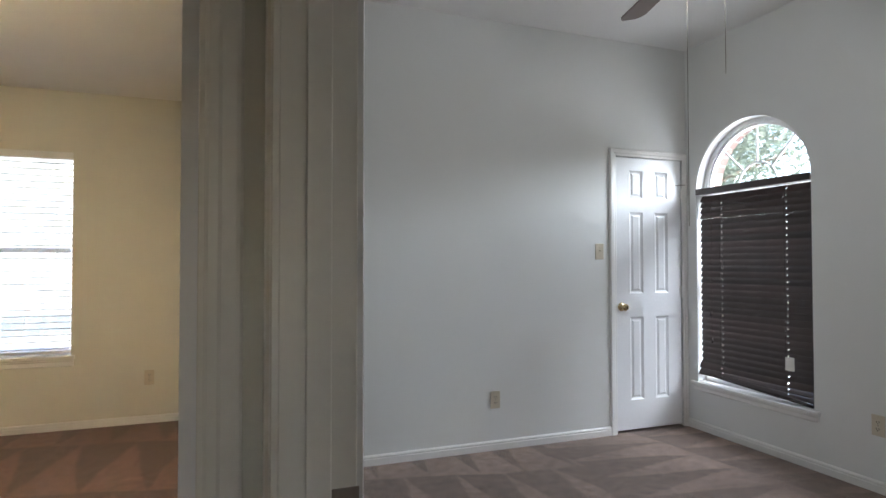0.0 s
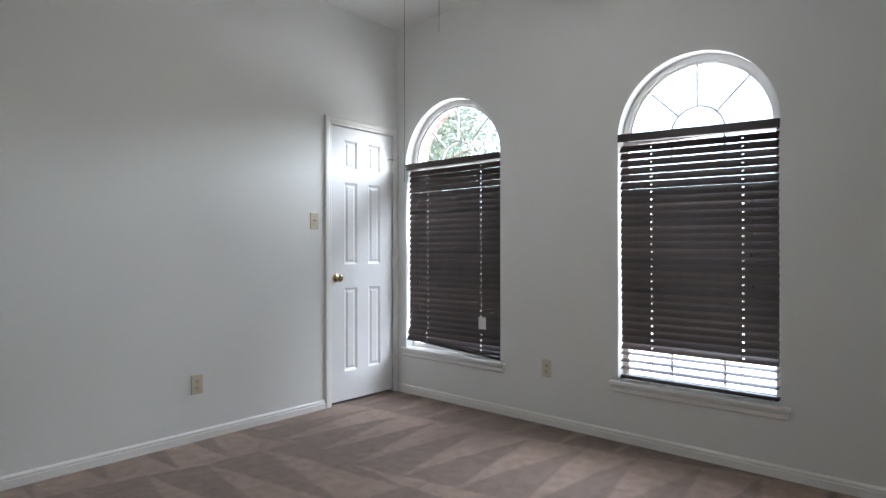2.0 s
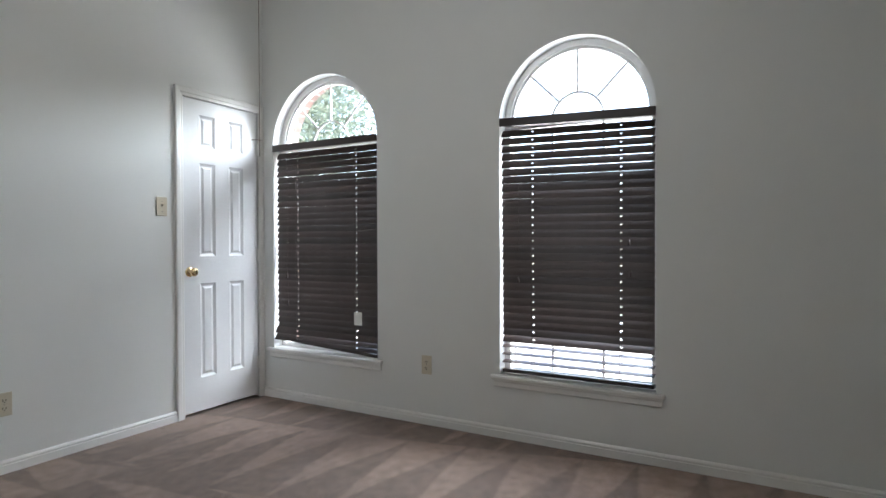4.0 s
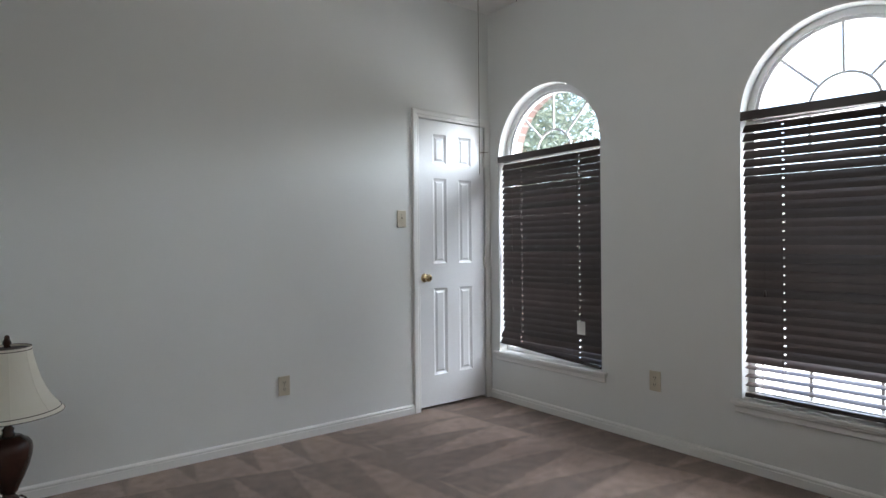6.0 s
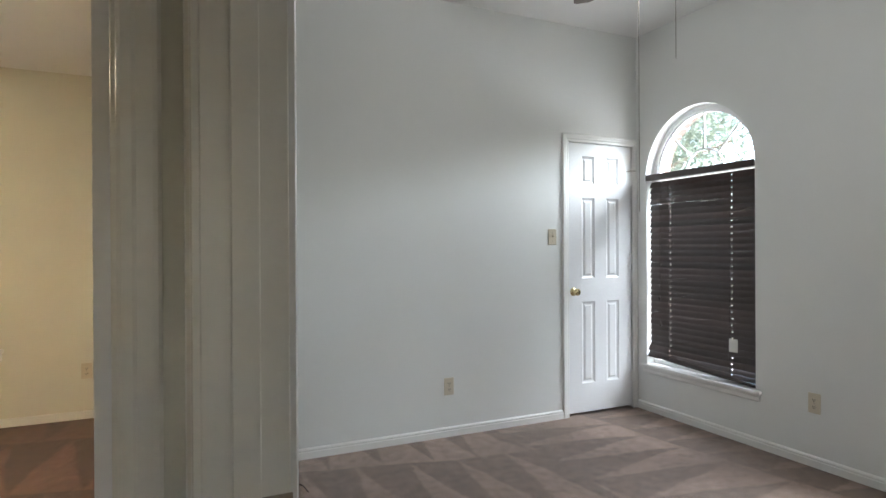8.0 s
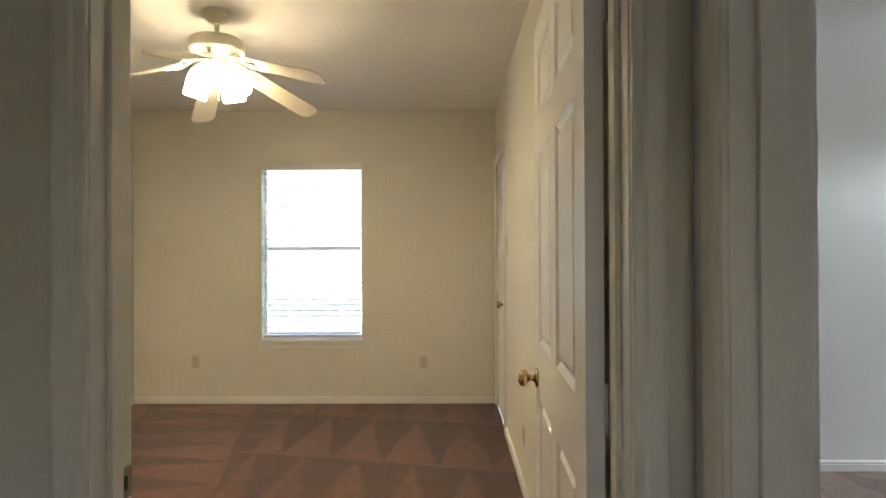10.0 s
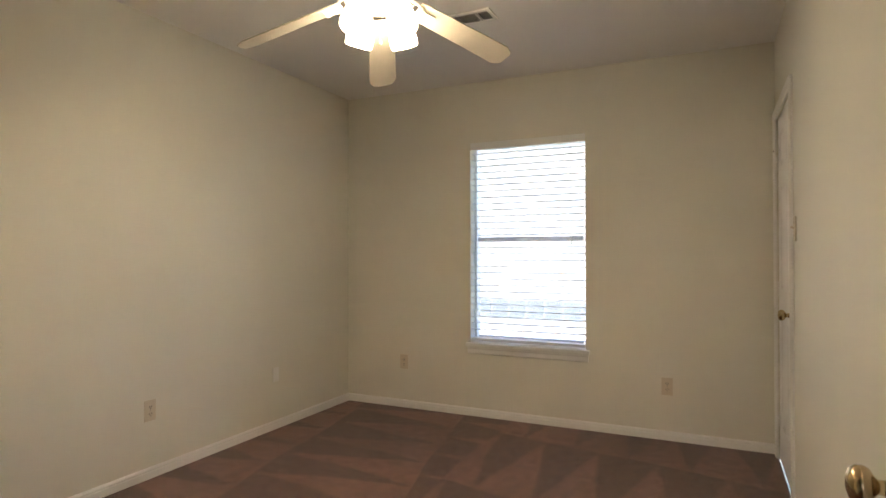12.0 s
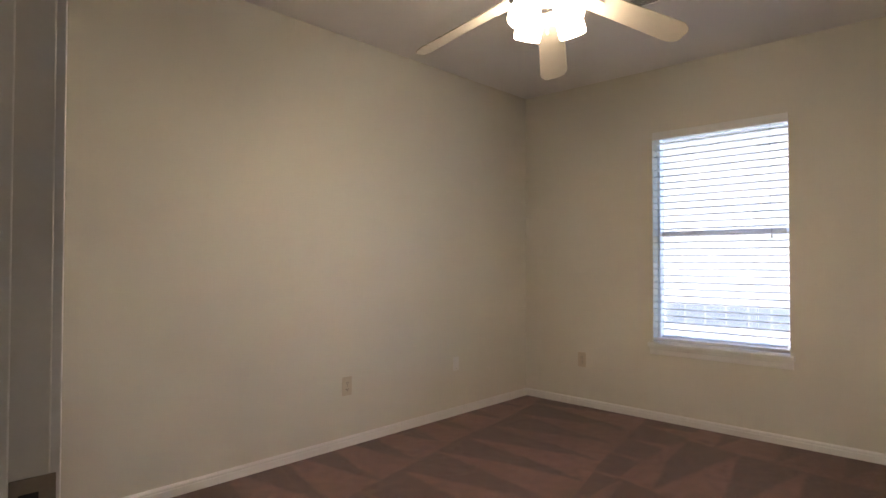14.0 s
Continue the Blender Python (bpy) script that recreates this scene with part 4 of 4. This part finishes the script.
for k in range(4):
    a = radians(73 + 90 * k)
    bulb((FAN_B[0] + 0.132 * math.cos(a), FAN_B[1] + 0.132 * math.sin(a), FAN_Z - 0.141), FAN_WATTS, (1.0, 0.78, 0.52), 0.035)
bulb((*FAN_A, 2.50 - 0.17), DOME_WATTS, (0.95, 0.98, 1.0), 0.09)


# ---- ceiling vent ----
def ceiling_vent(m):
    root = thing("ceiling_vent", m, "white metal ceiling air vent with louvres", "air vent")
    part("backing", box(bmesh.new(), -0.13, 0.13, -0.055, 0.055, -0.003, -0.001), DARK, root)
    for x0, x1, y0, y1 in ((-0.155, 0.155, -0.08, -0.055), (-0.155, 0.155, 0.055, 0.08), (-0.155, -0.13, -0.055, 0.055), (0.13, 0.155, -0.055, 0.055)):
        part("frame", soft_box(x0, x1, y0, y1, -0.010, 0.0, 0.002), WHITEP, root)
    part("divider", box(bmesh.new(), 0.060, 0.068, -0.055, 0.055, -0.012, -0.003), WHITEP, root)
    for k in range(7):
        part("slat", box(bmesh.new(), -0.128, 0.058, -0.0045, 0.0045, -0.0008, 0.0008), WHITEP, root, m=pose(0, -0.046 + 0.0153 * k, -0.0085, 32))
    for k in range(4):
        part("slat", box(bmesh.new(), -0.0045, 0.0045, -0.054, 0.054, -0.0008, 0.0008), WHITEP, root, m=pose(0.077 + 0.0145 * k, 0, -0.0085, 0, 40))
    return root


ceiling_vent(pose(-1.70, 0.37, BH, 0, 0, 0))

# ---- outdoors ----
GZ = -0.45
single("ground", box(bmesh.new(), -600, 600, -600, 600, GZ - 0.2, GZ), GRASS, "green lawn round the house", "ground", "structure")


single("pavement", box(bmesh.new(), AX + 0.3, AX + 9.0, -12.0, 3.0, GZ - 0.05, GZ + 0.03), CONCRETE, "pale concrete path along the house", "pavement", "structure")


single("pavement", box(bmesh.new(), -13.0, 1.5, 7.4, 9.45, GZ - 0.05, GZ + 0.02), CONCRETE, "pale concrete drive between the houses", "pavement", "structure")


def brick_surround(span, spring, name, lap):
    """A brick veneer strip round an arched window, with a ring of bricks set on edge and coursed sides."""
    y0, y1 = span
    cy, R, x0, x1 = (y0 + y1) / 2, (y1 - y0) / 2 - lap, AX + 0.145, AX + 0.245
    root = thing(name, Matrix(), "red brick surround outside an arched window", "brick wall", kind="structure")
    bm = ring_arc(bmesh.new(), cy, spring, R + 0.006, R + 0.22, x0, x1)
    for a, c in ((cy - R - 0.22, cy - R - 0.006), (cy + R + 0.006, cy + R + 0.22)):
        box(bm, x0, x1, a, c, WZ - 0.06, spring)
    part("mortar", bm, MORTAR, root)
    edge_brick = finish("brick", soft_box(x0 - 0.004, x1 + 0.004, -0.029, 0.029, 0.0, 0.2, 0.003, 1), BRICK)
    n = int(math.pi * R / 0.068)
    for k in range(n):
        a = 180.0 * (k + 0.5) / n
        part("brick", edge_brick, BRICK, root, m=pose(0, cy, spring, a - 90, 0, 0) @ pose(0, 0, R))
    side_brick = finish("brick", soft_box(x0 - 0.004, x1 + 0.004, -0.1, 0.1, -0.029, 0.029, 0.003, 1), BRICK)
    z = WZ
    while z < spring - 0.03:
        for q in (cy - R - 0.1, cy + R + 0.1):
            part("brick", side_brick, BRICK, root, m=pose(0, q, z))
        z += 0.068


brick_surround(W1, SPRING_1, "brick_wall", 0.004)
brick_surround(W2, SPRING_2, "brick_wall", 0.0)


def leafy_tree(m, height, spread, seed, label):
    """A tapered trunk with limbs and a crown of many small leaf cards bent in two."""
    rr = random.Random(seed)
    root = thing("tree", m, label, "tree")
    bm = bmesh.new()
    tips = []

    def limb(p, d, length, r, depth):
        pts, rad = [p], r
        q = p.copy()
        for k in range(4):
            d = (d + Vector((rr.uniform(-0.2, 0.2), rr.uniform(-0.2, 0.2), rr.uniform(-0.05, 0.18)))).normalized()
            q = q + d * length / 4
            pts.append(q.copy())
        segs = 7
        rings = []
        for i, pt in enumerate(pts):
            rad = r * (1 - 0.6 * i / 4)
            side = d.cross(Vector((0.3, 0.9, 0.1))).normalized()
            up = side.cross(d).normalized()
            rings.append([bm.verts.new(pt + rad * (math.cos(2 * math.pi * k / segs) * side + math.sin(2 * math.pi * k / segs) * up)) for k in range(segs)])
        for a, c in zip(rings, rings[1:]):
            for k in range(segs):
                bm.faces.new((a[k], a[(k + 1) % segs], c[(k + 1) % segs], c[k]))
        if depth == 0:
            tips.extend(pts[1:])
            return
        for k in range(5 if depth == 2 else 4):
            a = 2 * math.pi * (k + rr.random()) / 5
            dd = (d * 0.55 + Vector((math.cos(a), math.sin(a), rr.uniform(0.0, 0.5))) * spread).normalized()
            limb(pts[rr.choice((2, 3, 4))], dd, length * rr.uniform(0.55, 0.8), r * 0.45, depth - 1)

    limb(Vector((0, 0, 0)), Vector((0, 0, 1)), height * 0.5, height * 0.026, 2)
    part("trunk", bm, BARK, root, "grey-brown bark")
    verts, faces = [], []
    for t in tips:
        for k in range(340):
            c = t + Vector((rr.gauss(0, 0.7), rr.gauss(0, 0.7), rr.gauss(0, 0.55)))
            q = Euler((rr.uniform(-1, 1), rr.uniform(-1, 1), rr.uniform(0, 6.3))).to_matrix()
            s = rr.uniform(0.04, 0.085)
            n = len(verts)
            verts += [tuple(c + q @ Vector(v)) for v in ((0, -s, 0), (s * 0.5, 0, s * 0.12), (0, s, 0), (-s * 0.5, 0, s * 0.12))]
            faces += [(n, n + 1, n + 2), (n, n + 2, n + 3)]
    me = bpy.data.meshes.new("crown")
    me.from_pydata(verts, [], faces)
    me.materials.append(LEAF)
    tagged(part("crown", me, LEAF, root, "green broad leaves with gaps"), kind="stuff")
    return root


leafy_tree(pose(11.0, 6.2, GZ), 9.0, 1.0, 3, "leafy green tree outside the window")
leafy_tree(pose(14.5, 11.5, GZ, 0, 0, 70), 11.0, 1.0, 11, "leafy green tree outside the window")
leafy_tree(pose(8.4, 7.0, GZ, 0, 0, 160), 8.0, 1.0, 5, "leafy green tree outside the window")

# house across, beyond bedroom B's window
nh = thing("neighbour_house", pose(-4.0, 9.5, GZ), "pale neighbouring house wall with a low window band", "house")
part("wall", box(bmesh.new(), -9, 2.4, 0, 6, 0, 4.4), SIDING, nh)
part("roof", extrude_profile([(-0.3, 4.4), (6.3, 4.4), (3.0, 5.3)], (-9.4, 0, 0), (2.8, 0, 0), (0, 1, 0)), SHINGLE, nh)
for k in range(7):
    part("window", box(bmesh.new(), -1.33 + 0.40 * k, -0.97 + 0.40 * k, -0.02, 0.0, 0.32, 0.71), PANEG, nh)
